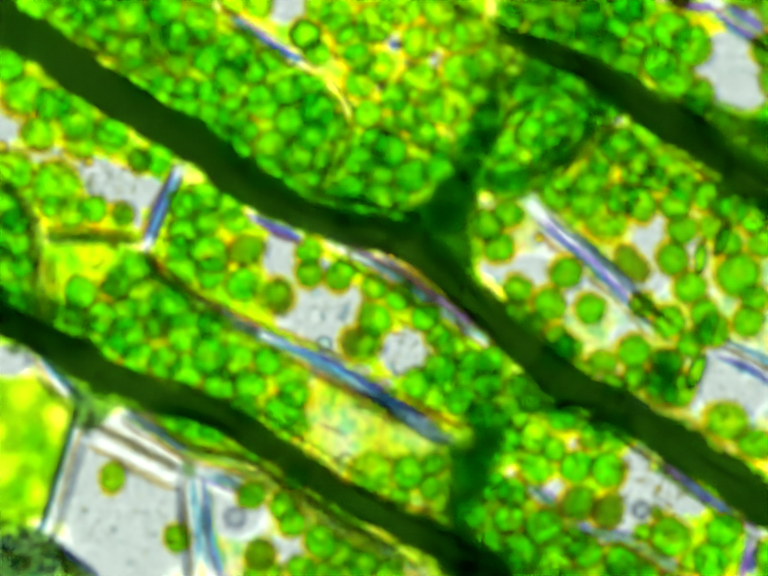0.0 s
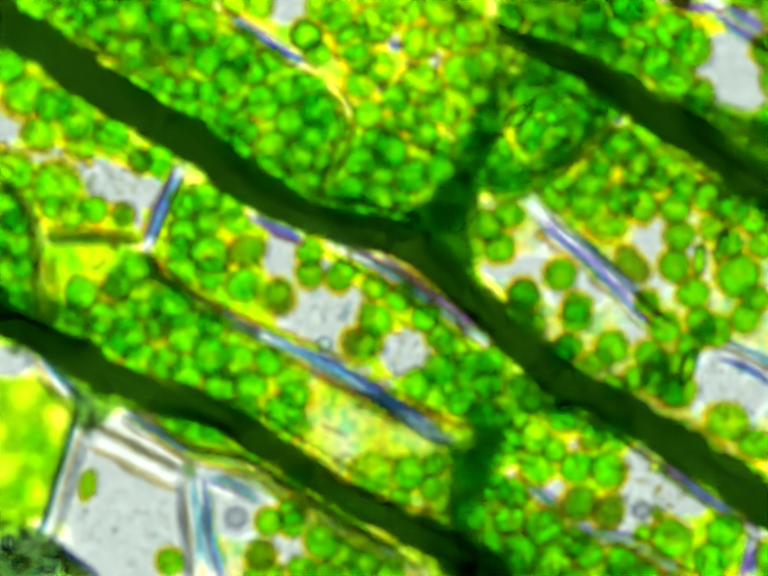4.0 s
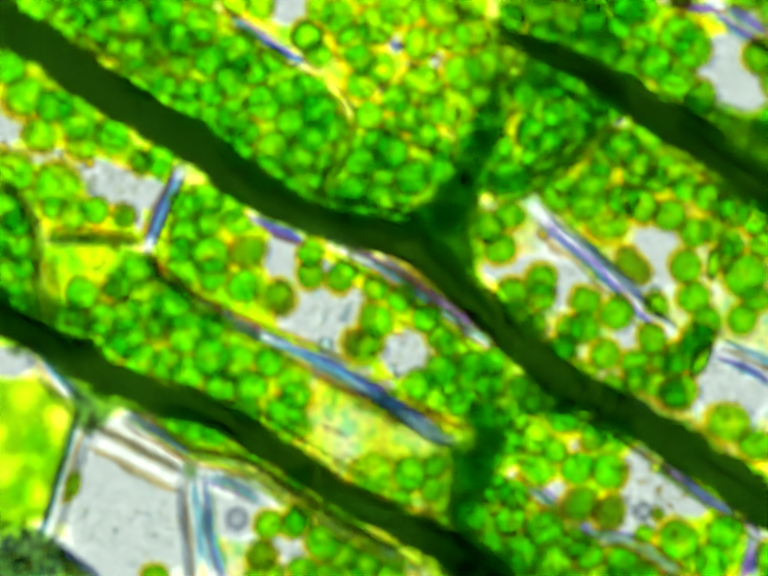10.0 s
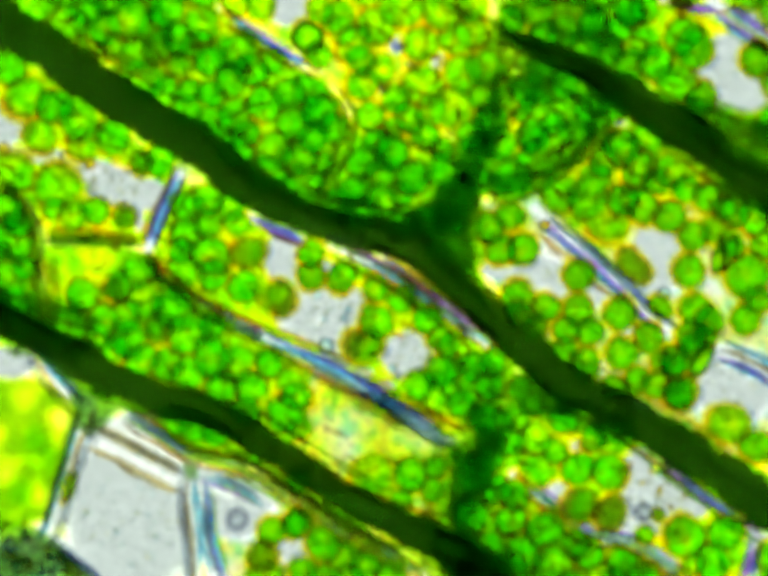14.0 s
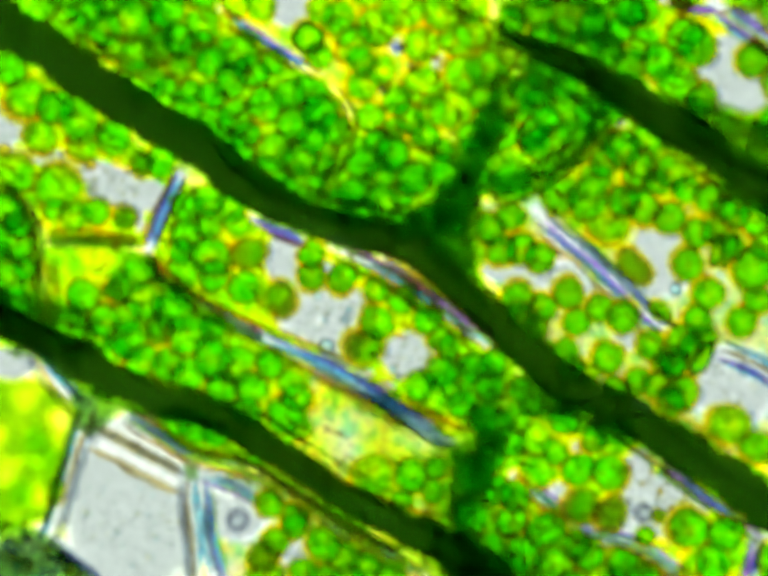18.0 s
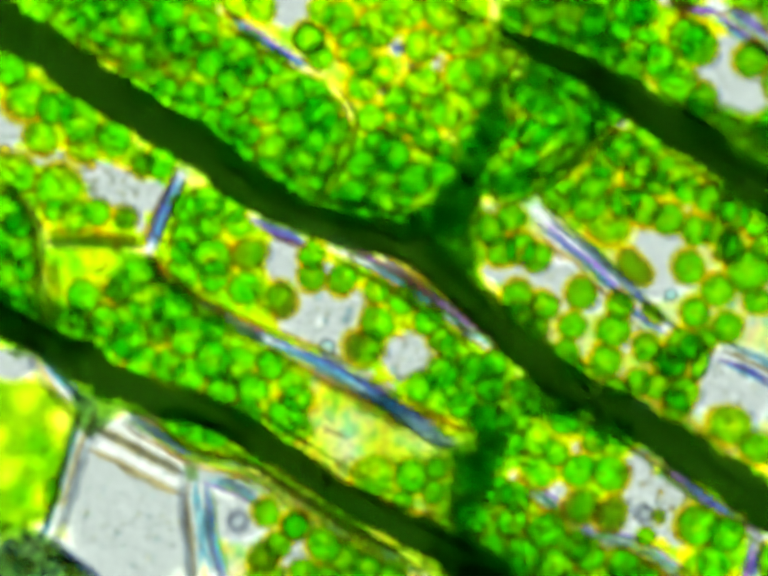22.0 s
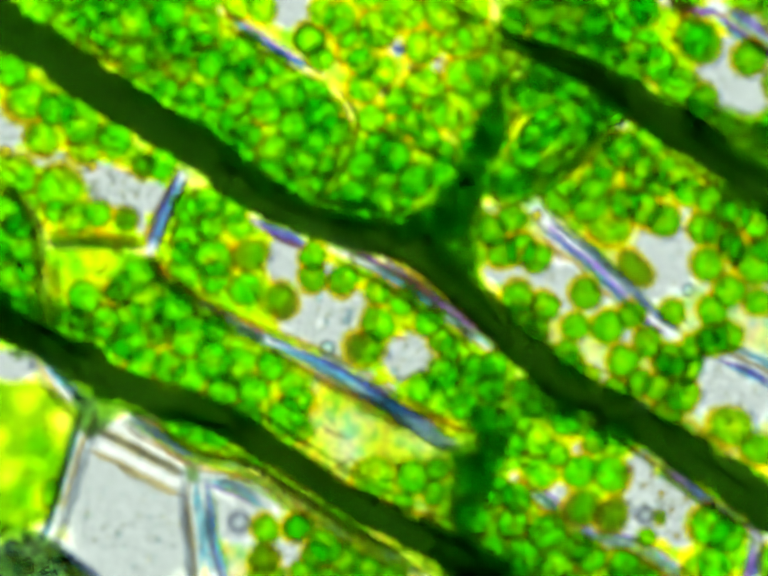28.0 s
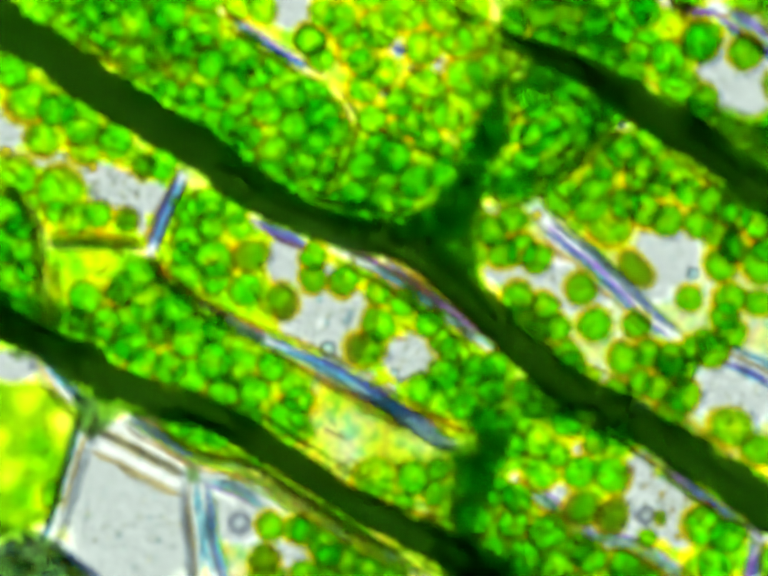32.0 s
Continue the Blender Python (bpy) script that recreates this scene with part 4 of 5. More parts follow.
def chloroplast(u, v, r, mat=GREEN, tilt=0.0, head=0.0, long=1.0, z=None, label="", group="chloroplasts of the leaf"):
    n = count[0]
    count[0] += 1
    if z is None:
        for kind, w in WALLS:
            if kind not in ("lime", "fan", "brook", "reed", "slab", "lemon"):
                u, v = pushed(u, v, w, 0.72 * r + 0.28 * w[1][2])
        if long == 1.0 and mat is not RIMMED:
            # crowded bodies press each other out of round
            long, head, tilt = dice.uniform(0.9, 1.22), dice.uniform(0, 180), dice.uniform(-24, 24)
    PLACED.append((u, v, r))
    body, halo, sliver = SHAPES[mat.name, n % 6]
    if z is None:
        z = 0.005 + 0.012 * (n % 5)
    ob = thing("chloroplast", body, label or {"chlorophyll": "round green chloroplast with a thin painted yellow halo", "bright_chlorophyll": "bright yellow-green chloroplast with a thin orange rim", "edgewise_chlorophyll": "dark-rimmed green chloroplast seen nearly edge on", "lime_chlorophyll": "round lime green chloroplast with a painted yellow halo",
               "pale_chlorophyll": "pale yellow-green blurred chloroplast in its cell", "olive_chlorophyll": "dull olive green oval chloroplast in clear sap"}[mat.name],
               "chloroplast", group)
    k = r * 0.00105
    ob.matrix_basis = Matrix.Translation(at(u, v, z)) @ Euler((0, 0, radians(head))).to_matrix().to_4x4() @ Euler((radians(tilt), 0, 0)).to_matrix().to_4x4() @ Matrix.Diagonal((k * long, k, k, 1))
    # collar that carries the painted halo of light
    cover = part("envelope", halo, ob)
    if mat is not PALE:
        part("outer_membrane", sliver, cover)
    for g in range(2 if mat is not PALE else 1):
        a, q = dice.uniform(0, 6.3), dice.uniform(0.2, 0.6)
        sp = part("granum", SPECKS[(n + g) % 4], ob)
        sp.matrix_basis = Matrix.Translation((q * math.cos(a), q * math.sin(a), 0.0)) @ Euler((0, 0, a)).to_matrix().to_4x4() @ Matrix.Diagonal((dice.uniform(0.2, 0.34), dice.uniform(0.18, 0.28), 0.12, 1))
    return ob


STILL = {}
STILL['left cell'] = [(20, 140, 36), (55, 195, 48), (112, 215, 36), (160, 240, 44), (230, 280, 42), (80, 276, 36), (325, 328, 36), (122, 378, 44), (195, 430, 30), (30, 352, 44), (60, 440, 34), (150, 440, 32), (108, 425, 24), (170, 290, 32)]
STILL['outer cell'] = [(25, 490, 44), (30, 415, 36), (20, 570, 40), (50, 545, 28)]
STILL['central cell'] = [(425, 408, 34), (380, 478, 34), (425, 455, 33), (430, 520, 40), (370, 512, 28), (435, 560, 34), (497, 585, 36), (485, 455, 26), (632, 512, 28), (635, 560, 30), (698, 566, 35), (768, 588, 30), (768, 656, 37), (822, 612, 28), (872, 652, 30), (898, 690, 28), (915, 706, 26), (965, 748, 32), (1000, 788, 34), (945, 822, 30), (1005, 735, 30)]
STILL['lower cell'] = [(236, 712, 30), (200, 688, 28), (170, 600, 38), (240, 585, 34), (292, 612, 38), (382, 680, 44), (212, 652, 38), (262, 692, 38), (440, 655, 32), (432, 730, 40), (484, 738, 36), (512, 790, 38), (550, 742, 34), (592, 780, 30), (580, 845, 42), (606, 808, 30), (612, 872, 26), (340, 742, 36), (290, 735, 34), (385, 762, 36), (452, 792, 36), (500, 842, 34)]
STILL['yellow strip'] = [(760, 965, 43), (838, 968, 38), (888, 952, 27), (882, 1000, 26), (820, 1018, 24)]
STILL['upper cell'] = [(340, 20, 38), (410, 48, 36), (400, 88, 32), (430, 122, 34), (470, 165, 36), (512, 140, 36), (540, 212, 40), (480, 235, 36), (432, 190, 28), (385, 185, 28), (592, 190, 36), (600, 250, 40), (652, 228, 40), (562, 305, 40), (612, 322, 40), (640, 280, 34), (660, 335, 28), (502, 272, 30), (560, 120, 28), (470, 20, 28)]
STILL['wedge cell'] = [(868, 278, 30), (805, 258, 26), (905, 305, 26), (778, 405, 37), (722, 390, 34), (742, 330, 38), (800, 312, 40), (842, 362, 40), (768, 290, 32), (820, 395, 28)]
STILL['corner cell'] = [(1285, 20, 34), (1150, 62, 38), (1110, 72, 32), (1210, 42, 36), (1262, 62, 34), (1320, 12, 32), (1430, 205, 34), (1100, 20, 34), (1045, 40, 32)]
STILL['last cell'] = [(1060, 792, 26), (1088, 826, 24), (1150, 855, 32), (1210, 895, 27), (1100, 955, 38), (1180, 955, 34), (1245, 962, 40), (1112, 1080, 40), (1060, 1000, 32), (1040, 900, 36), (1092, 890, 32), (1132, 920, 28), (1000, 930, 34), (1012, 1000, 34), (1042, 1060, 36), (1070, 1130, 38), (1132, 1150, 40), (1482, 1085, 36), (1200, 1130, 38), (1270, 1150, 38), (1180, 1105, 30), (1456, 1150, 37), (1405, 1165, 26), (1312, 1098, 22)]
STILL['foot cell'] = [(660, 1110, 36), (702, 1132, 34), (745, 1155, 34), (600, 1072, 28), (405, 868, 34), (440, 885, 32), (620, 1165, 30)]
STILL['ledge'] = [(1062, 642, 30), (1092, 668, 28), (1152, 716, 30), (1196, 762, 28), (1256, 792, 28), (1300, 775, 28), (1375, 748, 28), (1408, 705, 30), (1350, 740, 26), (1455, 468, 28), (1492, 500, 30), (1478, 425, 28), (1545, 610, 30), (1560, 500, 30), (1440, 690, 26)]
STILL['right cell'] = [(1215, 365, 34), (1268, 300, 40), (1302, 342, 36), (1340, 372, 34), (1272, 405, 36), (1312, 420, 34), (1372, 345, 34), (1400, 385, 32), (1022, 508, 34), (1000, 465, 32), (1040, 440, 32), (1232, 330, 30), (1490, 862, 44), (1548, 912, 36), (1390, 800, 38), (1340, 785, 32), (1500, 430, 34), (1542, 445, 36), (1450, 400, 32)]
LIGHT = ("left cell", "yellow strip", "foot cell", "corner cell")
for name, rows in STILL.items():
    for u, v, r in rows:
        k = len(PLACED)
        mat = BRIGHT if k % (2 if name == "left cell" else 3 if name in ("outer cell", "lower cell", "foot cell") else 6) == 0 else LEAFY if name in LIGHT else GREEN
        chloroplast(u, v, r, mat, group="chloroplasts of the " + name)
for u, v, r in [(80, 930, 48), (45, 1005, 36), (70, 890, 30),
                (1262, 470, 30), (1180, 445, 30)]:
    chloroplast(u, v, r, PALE, group="pale chloroplasts")
for u, v, r in [(1240, 440, 46), (1200, 402, 42)]:
    chloroplast(u, v, r, BRIGHT, group="bright chloroplasts of the right cell")
for u, v, r in [(262, 40, 46), (215, 58, 38), (190, 82, 30), (230, 98, 28)]:
    chloroplast(u, v, r, BRIGHT, group="bright chloroplasts of the upper cell")
for u, v, r in [(690, 30, 34), (770, 50, 38), (725, 88, 36), (860, 90, 36), (862, 172, 40), (945, 150, 38), (925, 215, 38), (778, 140, 28), (990, 140, 36), (930, 80, 34),
                (820, 15, 38), (900, 20, 36), (960, 60, 30), (985, 195, 30), (880, 225, 32), (700, 60, 28), (655, 20, 26), (530, 8, 28), (965, 10, 30)]:
    chloroplast(u, v, 1.12 * r, BRIGHT, group="bright chloroplasts of the top cell")
for u, v, r in [(740, 170, 36), (735, 120, 32), (810, 200, 36), (755, 235, 32), (835, 240, 32), (650, 115, 30)]:
    chloroplast(u, v, r, group="chloroplasts of the top cell")
chloroplast(628, 75, 34, RIMMED)
chloroplast(570, 610, 34, OLIVE, head=-80, long=1.15)
chloroplast(742, 706, 38, OLIVE)
chloroplast(1186, 1034, 38, OLIVE, head=15, long=1.1)
chloroplast(1246, 1047, 34, OLIVE)
chloroplast(535, 1133, 33, OLIVE)
for u, v, r in [(322, 96, 33), (365, 135, 31), (290, 332, 27), (255, 440, 27), (232, 588, 24), (322, 668, 34), (505, 515, 35)]:
    chloroplast(u, v, r, OLIVE, group="olive chloroplasts")
chloroplast(1344, 1050, 14, OLIVE, label="small dull olive body in clear sap")
chloroplast(1292, 542, 28, OLIVE, head=-48, long=1.75)
MOVERS = {}
MOVERS["a"] = chloroplast(1160, 562, 35, LEAFY, z=0.07, group="drifting chloroplasts")
MOVERS["b"] = chloroplast(1208, 635, 33, LEAFY, z=0.07, group="drifting chloroplasts")
MOVERS["c"] = chloroplast(1128, 627, 36, GREEN, z=0.07, group="drifting chloroplasts")
MOVERS["d"] = chloroplast(1062, 594, 31, GREEN, z=0.07, group="drifting chloroplasts")
MOVERS["e"] = chloroplast(1298, 722, 36, LEAFY, z=0.07, group="drifting chloroplasts")
MOVERS["f"] = chloroplast(1365, 746, 32, GREEN, z=0.07, group="drifting chloroplasts")
MOVERS["g"] = chloroplast(1233, 743, 33, GREEN, z=0.07, group="drifting chloroplasts")
MOVERS["h"] = chloroplast(1354, 772, 35, LEAFY, z=0.07, group="drifting chloroplasts")
MOVERS["i"] = chloroplast(1146, 702, 33, LEAFY, z=0.07, group="drifting chloroplasts")
MOVERS["j"] = chloroplast(1165, 714, 30, LEAFY, z=0.07, group="drifting chloroplasts")
MOVERS["k"] = chloroplast(1134, 737, 30, LEAFY, z=0.07, group="drifting chloroplasts")
MOVERS["l"] = chloroplast(1368, 662, 36, LEAFY, z=0.07, group="drifting chloroplasts")
MOVERS["m"] = chloroplast(1384, 421, 35, LEAFY, z=0.07, group="drifting chloroplasts")
MOVERS["n"] = chloroplast(1395, 473, 33, LEAFY, z=0.07, group="drifting chloroplasts")
MOVERS["o"] = chloroplast(1380, 532, 34, LEAFY, z=0.07, group="drifting chloroplasts")
MOVERS["p"] = chloroplast(1413, 590, 35, LEAFY, z=0.07, group="drifting chloroplasts")
MOVERS["q"] = chloroplast(1512, 564, 48, LEAFY, z=0.07, group="drifting chloroplasts")
MOVERS["r"] = chloroplast(1434, 532, 14, RIMMED, long=2.7, z=0.07, group="drifting chloroplasts")
MOVERS["s"] = chloroplast(1477, 494, 14, RIMMED, long=2.7, z=0.07, group="drifting chloroplasts")
MOVERS["t"] = chloroplast(1530, 662, 33, LEAFY, z=0.07, group="drifting chloroplasts")
MOVERS["u"] = chloroplast(1444, 644, 31, LEAFY, z=0.07, group="drifting chloroplasts")
MOVERS["v"] = chloroplast(1316, 628, 28, GREEN, z=0.07, group="drifting chloroplasts")
MOVERS["w"] = chloroplast(1425, 762, 18, RIMMED, long=2.3, z=0.07, group="drifting chloroplasts")
MOVERS["x"] = chloroplast(1355, 803, 34, GREEN, z=0.07, group="drifting chloroplasts")
MOVERS["y"] = chloroplast(1460, 681, 36, GREEN, z=0.07, group="drifting chloroplasts")
MOVERS["oa"] = chloroplast(1372, 68, 42, LEAFY, z=0.07, group="drifting chloroplasts")
MOVERS["ob"] = chloroplast(1419, 97, 42, LEAFY, z=0.07, group="drifting chloroplasts")
MOVERS["oc"] = chloroplast(1349, 130, 39, LEAFY, z=0.07, group="drifting chloroplasts")
MOVERS["od"] = chloroplast(1576, 106, 37, LEAFY, z=0.07, group="drifting chloroplasts")
MOVERS["oe"] = chloroplast(1285, 15, 32, LEAFY, z=0.07, group="drifting chloroplasts")
MOVERS["fa"] = chloroplast(518, 1016, 30, LEAFY, z=0.07, group="drifting chloroplasts")
MOVERS["fb"] = chloroplast(582, 1037, 31, LEAFY, z=0.07, group="drifting chloroplasts")
MOVERS["fc"] = chloroplast(522, 1000, 29, LEAFY, z=0.07, group="drifting chloroplasts")
MOVERS["la"] = chloroplast(1372, 1101, 44, LEAFY, z=0.07, group="drifting chloroplasts")
MOVERS["ka"] = chloroplast(1027, 297, 38, GREEN, z=0.07, group="drifting chloroplasts")
MOVERS["kb"] = chloroplast(1132, 244, 32, LEAFY, z=0.07, group="drifting chloroplasts")
MOVERS["kc"] = chloroplast(1138, 309, 34, GREEN, z=0.07, group="drifting chloroplasts")
MOVERS["kd"] = chloroplast(1103, 211, 17, LEAFY, long=2.3, z=0.07, group="drifting chloroplasts")
MOVERS["ke"] = chloroplast(1062, 233, 16, LEAFY, long=2.3, z=0.07, group="drifting chloroplasts")
MOVERS["kf"] = chloroplast(1103, 309, 17, LEAFY, long=2.3, z=0.07, group="drifting chloroplasts")
MOVERS["ba"] = chloroplast(234, 978, 27, BRIGHT, long=1.2, z=0.07, group="drifting chloroplasts")
MOVERS["bb"] = chloroplast(366, 1104, 30, GREEN, z=0.07, group="drifting chloroplasts")


# ---- droplets and vesicles in the sap ----
def ring_mesh(mat, inner=0.62, segs=20):
    verts, depth, faces = [], [], []
    prof = [(inner, 0.0, 0.0), (0.8, 0.25, 1.0), (0.92, 0.25, 0.9), (1.1, 0.0, 0.0), (0.92, -0.25, 0.9), (0.8, -0.25, 1.0)]
    for r, z, d in prof:
        for k in range(segs):
            a = 2 * math.pi * k / segs
            verts.append((r * math.cos(a), r * math.sin(a), z))
            depth.append(d)
    n = len(prof)
    for q in range(n):
        for k in range(segs):
            a, b = q * segs, (q + 1) % n * segs
            faces.append((a + k, b + k, b + (k + 1) % segs, a + (k + 1) % segs))
    return mesh_of("rim", verts, faces, depth, mat)


# rings that imitate refraction at the edge of droplets and vesicles by tint
RIM = ring_mesh(LENS)
SOFT_RIM = ring_mesh(HAZE, 0.3)
CORES = []
for mat in (CYAN, GOLD, ICE):
    v, f, d, _ = lens(2.2, 14, 0.7, (0.0, 0.6, 1.0))
    CORES.append(mesh_of("droplet", v, f, d, mat))


def droplet(u, v, r, tone=0, z=0.05, label="tiny bright oil droplet with a dark rim in the sap"):
    ob = thing("droplet", CORES[tone], label, "droplet", "droplets in the sap")
    k = r * 0.00097
    ob.matrix_basis = Matrix.Translation(at(u, v, z)) @ Matrix.Scale(k, 4)
    part("rim", RIM if r < 20 else SOFT_RIM, ob)
    return ob


for u, v, r, tone in [(648, 602, 9, 0), (665, 705, 18, 0), (8, 303, 15, 1), (184, 334, 13, 1), (800, 752, 9, 0), (856, 752, 7, 0), (90, 340, 9, 0), (238, 1086, 6, 0),
                      (302, 1050, 5, 0), (318, 1096, 6, 0), (268, 1152, 5, 0), (350, 1110, 4, 2), (812, 768, 9, 2), (710, 632, 8, 0), (702, 648, 9, 0), (662, 652, 7, 0), (762, 722, 6, 0), (540, 628, 8, 0)]:
    droplet(u, v, r, tone)
droplet(484, 1060, 25, 2, label="pale bluish round vesicle floating in clear sap")
droplet(1312, 1044, 21, 2, label="blue-grey blurred vesicle in clear sap")
for u, v, r in [(1346, 1000, 8), (1328, 962, 6), (1368, 1034, 7), (1378, 1088, 8), (1310, 985, 6), (1398, 1012, 6)]:
    droplet(u, v, r, 1, label="tiny amber oil droplet in clear sap")


def crystal(u, v, r, long, head):
    """A small blue glint of light, painted as a tinted splinter."""
    vv, ff, dd, _ = lens(4.4, 12, 0.3, (0.0, 0.5, 1.0))
    ob = thing("crystal", mesh_of("crystal", vv, ff, [1 - 0.8 * x for x in dd], BLUE), "small blue glint of light in a leaf cell, made as a tinted splinter", "crystal", "glinting crystals")
    ob.matrix_basis = Matrix.Translation(at(u, v, 0.1)) @ Euler((0, 0, radians(head))).to_matrix().to_4x4() @ Matrix.Diagonal((r * long * 0.001, r * 0.001, r * 0.001, 1))


# blue glints of light, each added as a small tinted lens
for u, v, r, long, head in [(400, 92, 8, 2.4, 4), (812, 96, 10, 1.8, 0), (785, 181, 9, 1.0, 0), (1216, 858, 7, 2.2, -14), (1264, 247, 8, 1.4, 40), (458, 188, 6, 1.5, 30), (1450, 1022, 6, 2.0, -30)]:
    crystal(u, v, r, long, head)
MOVERS["dot"] = droplet(1322, 625, 14, 0, 0.09, "bright droplet drifting through the sap")
MOVERS["bead"] = droplet(1102, 486, 13, 1, 0.09, "amber droplet drifting along a cell wall")


# ---- deep layer of chloroplasts, too many to count ----


def deep_layer(poly, gap, seed, size=(42, 62), name="deep_chloroplasts"):
    rnd = random.Random(seed)
    us, vs = [p[0] for p in poly], [p[1] for p in poly]
    tv, tf, td = [], [], []
    put = []
    v0, f0, d0, _ = lens(0.5 + seed, 16, 0.35, (0.0, 0.5, 0.7, 0.85, 1.0), 0.26)
    for _ in range(int((max(us) - min(us)) * (max(vs) - min(vs)) / 90)):
        u, v, r = rnd.uniform(min(us), max(us)), rnd.uniform(min(vs), max(vs)), rnd.uniform(*size)
        if not inside(u, v, poly) or clear(u, v) < 0.75 or min(wall_gap(u, v), body_gap(u, v)) < r * 0.62:
            continue
        if any(seg_gap(u, v, c) < 30 for c in CHANNELS) or any(math.hypot(u - a, v - b) < gap * (r * 0.8 + q) for a, b, q in (PLACED + put if size[0] > 30 else put)):
            continue
        put.append((u, v, r * 0.8))
        base = len(tv)
        m = Matrix.Translation(at(u, v, -0.05)) @ Euler((rnd.uniform(-0.5, 0.5), rnd.uniform(-0.5, 0.5), rnd.uniform(0, 6))).to_matrix().to_4x4() @ Matrix.Scale(r * 0.001, 4)
        tv += [m @ Vector(p) for p in v0]
        td += d0
        tf += [tuple(base + i for i in f) for f in f0]
    return mesh_of(name, tv, tf, td, DEEP if size[0] > 30 else GRAIN)


for n, key in enumerate(("left", "far_left", "upper", "middle", "top", "knot", "shelf", "corner", "central", "lower", "last", "foot", "pocket")):
    thing("deep_chloroplasts", deep_layer(CELLS[key], {"left": 0.8, "upper": 0.56, "middle": 0.56, "top": 0.9}.get(key, 0.62), n), "crowded green chloroplasts deep in a leaf cell", "chloroplasts", kind="stuff")


GRAINY = [[(870, 690), (960, 735), (1010, 760), (1000, 835), (930, 850), (890, 800), (860, 750)],
          [(1005, 985), (1060, 1000), (1130, 1070), (1200, 1110), (1330, 1140), (1370, 1200), (990, 1200), (985, 1080)]]
for n, poly in enumerate(GRAINY):
    thing("starch_grains", deep_layer(poly, 0.62, n + 30, (15, 26), "starch_grains"), "small yellow-green grains crowded in a leaf cell", "grains", kind="stuff")


def drift(name, *rows):
    ob = MOVERS[name]
    z = ob.location.z
    path = []
    for t, u, v, *turn in rows:
        tilt, head = turn if turn else (0, 0)
        path.append((t, Matrix.Translation(at(u, v, z)) @ Euler((0, 0, radians(head))).to_matrix().to_4x4() @ Euler((radians(tilt), 0, 0)).to_matrix().to_4x4()))
    walk(ob, path)


def granules(spots, seed):
    rnd = random.Random(seed)
    tv, tf, td = [], [], []
    v0, f0, d0, _ = lens(3.3, 8, 0.7, (0.0, 1.0))
    for u0, v0c, ru, rv, many in spots:
        for _ in range(many):
            a, q = rnd.uniform(0, 6.283), math.sqrt(rnd.random())
            m = Matrix.Translation(at(u0 + ru * q * math.cos(a), v0c + rv * q * math.sin(a), rnd.uniform(0.02, 0.1))) @ Matrix.Scale(rnd.uniform(0.0025, 0.006), 4)
            base = len(tv)
            tv += [m @ Vector(p) for p in v0]
            td += [1 - x for x in d0]
            tf += [tuple(base + i for i in f) for f in f0]
    return mesh_of("granules", tv, tf, td, SPECK)


thing("granules", granules([(900, 770, 60, 60, 60), (820, 740, 70, 40, 24), (700, 650, 70, 60, 16), (240, 380, 70, 40, 46), (130, 330, 90, 30, 34), (740, 850, 120, 60, 14), (40, 260, 30, 40, 14),
                            (1340, 1010, 60, 80, 34), (1150, 560, 50, 30, 10), (1500, 780, 60, 50, 14), (270, 1060, 110, 100, 14), (560, 1130, 60, 40, 10)], 8),
      "fine dark and yellow granules scattered in the cell sap", "granules", kind="stuff")


MOTE = stained("pale_blue_granule", [(0.0, (1, 1, 1)), (1.0, (0.5, 0.88, 1.0))], grain=(40.0, 0.1), second=[(0.0, (1, 1, 1)), (1.0, (0.95, 0.85, 0.45))])
motes = granules([(690, 640, 90, 70, 60), (835, 720, 60, 50, 40), (240, 385, 70, 40, 40), (140, 325, 80, 26, 26), (1350, 520, 60, 80, 24), (1360, 1000, 70, 80, 40), (1500, 790, 70, 60, 24),
                  (270, 1040, 110, 120, 60), (760, 850, 130, 60, 50), (1490, 140, 70, 50, 24), (30, 255, 30, 40, 14)], 21)
motes.materials[0] = MOTE
thing("granules", motes, "pale blue and straw granules floating in the sap", "granules", kind="stuff")


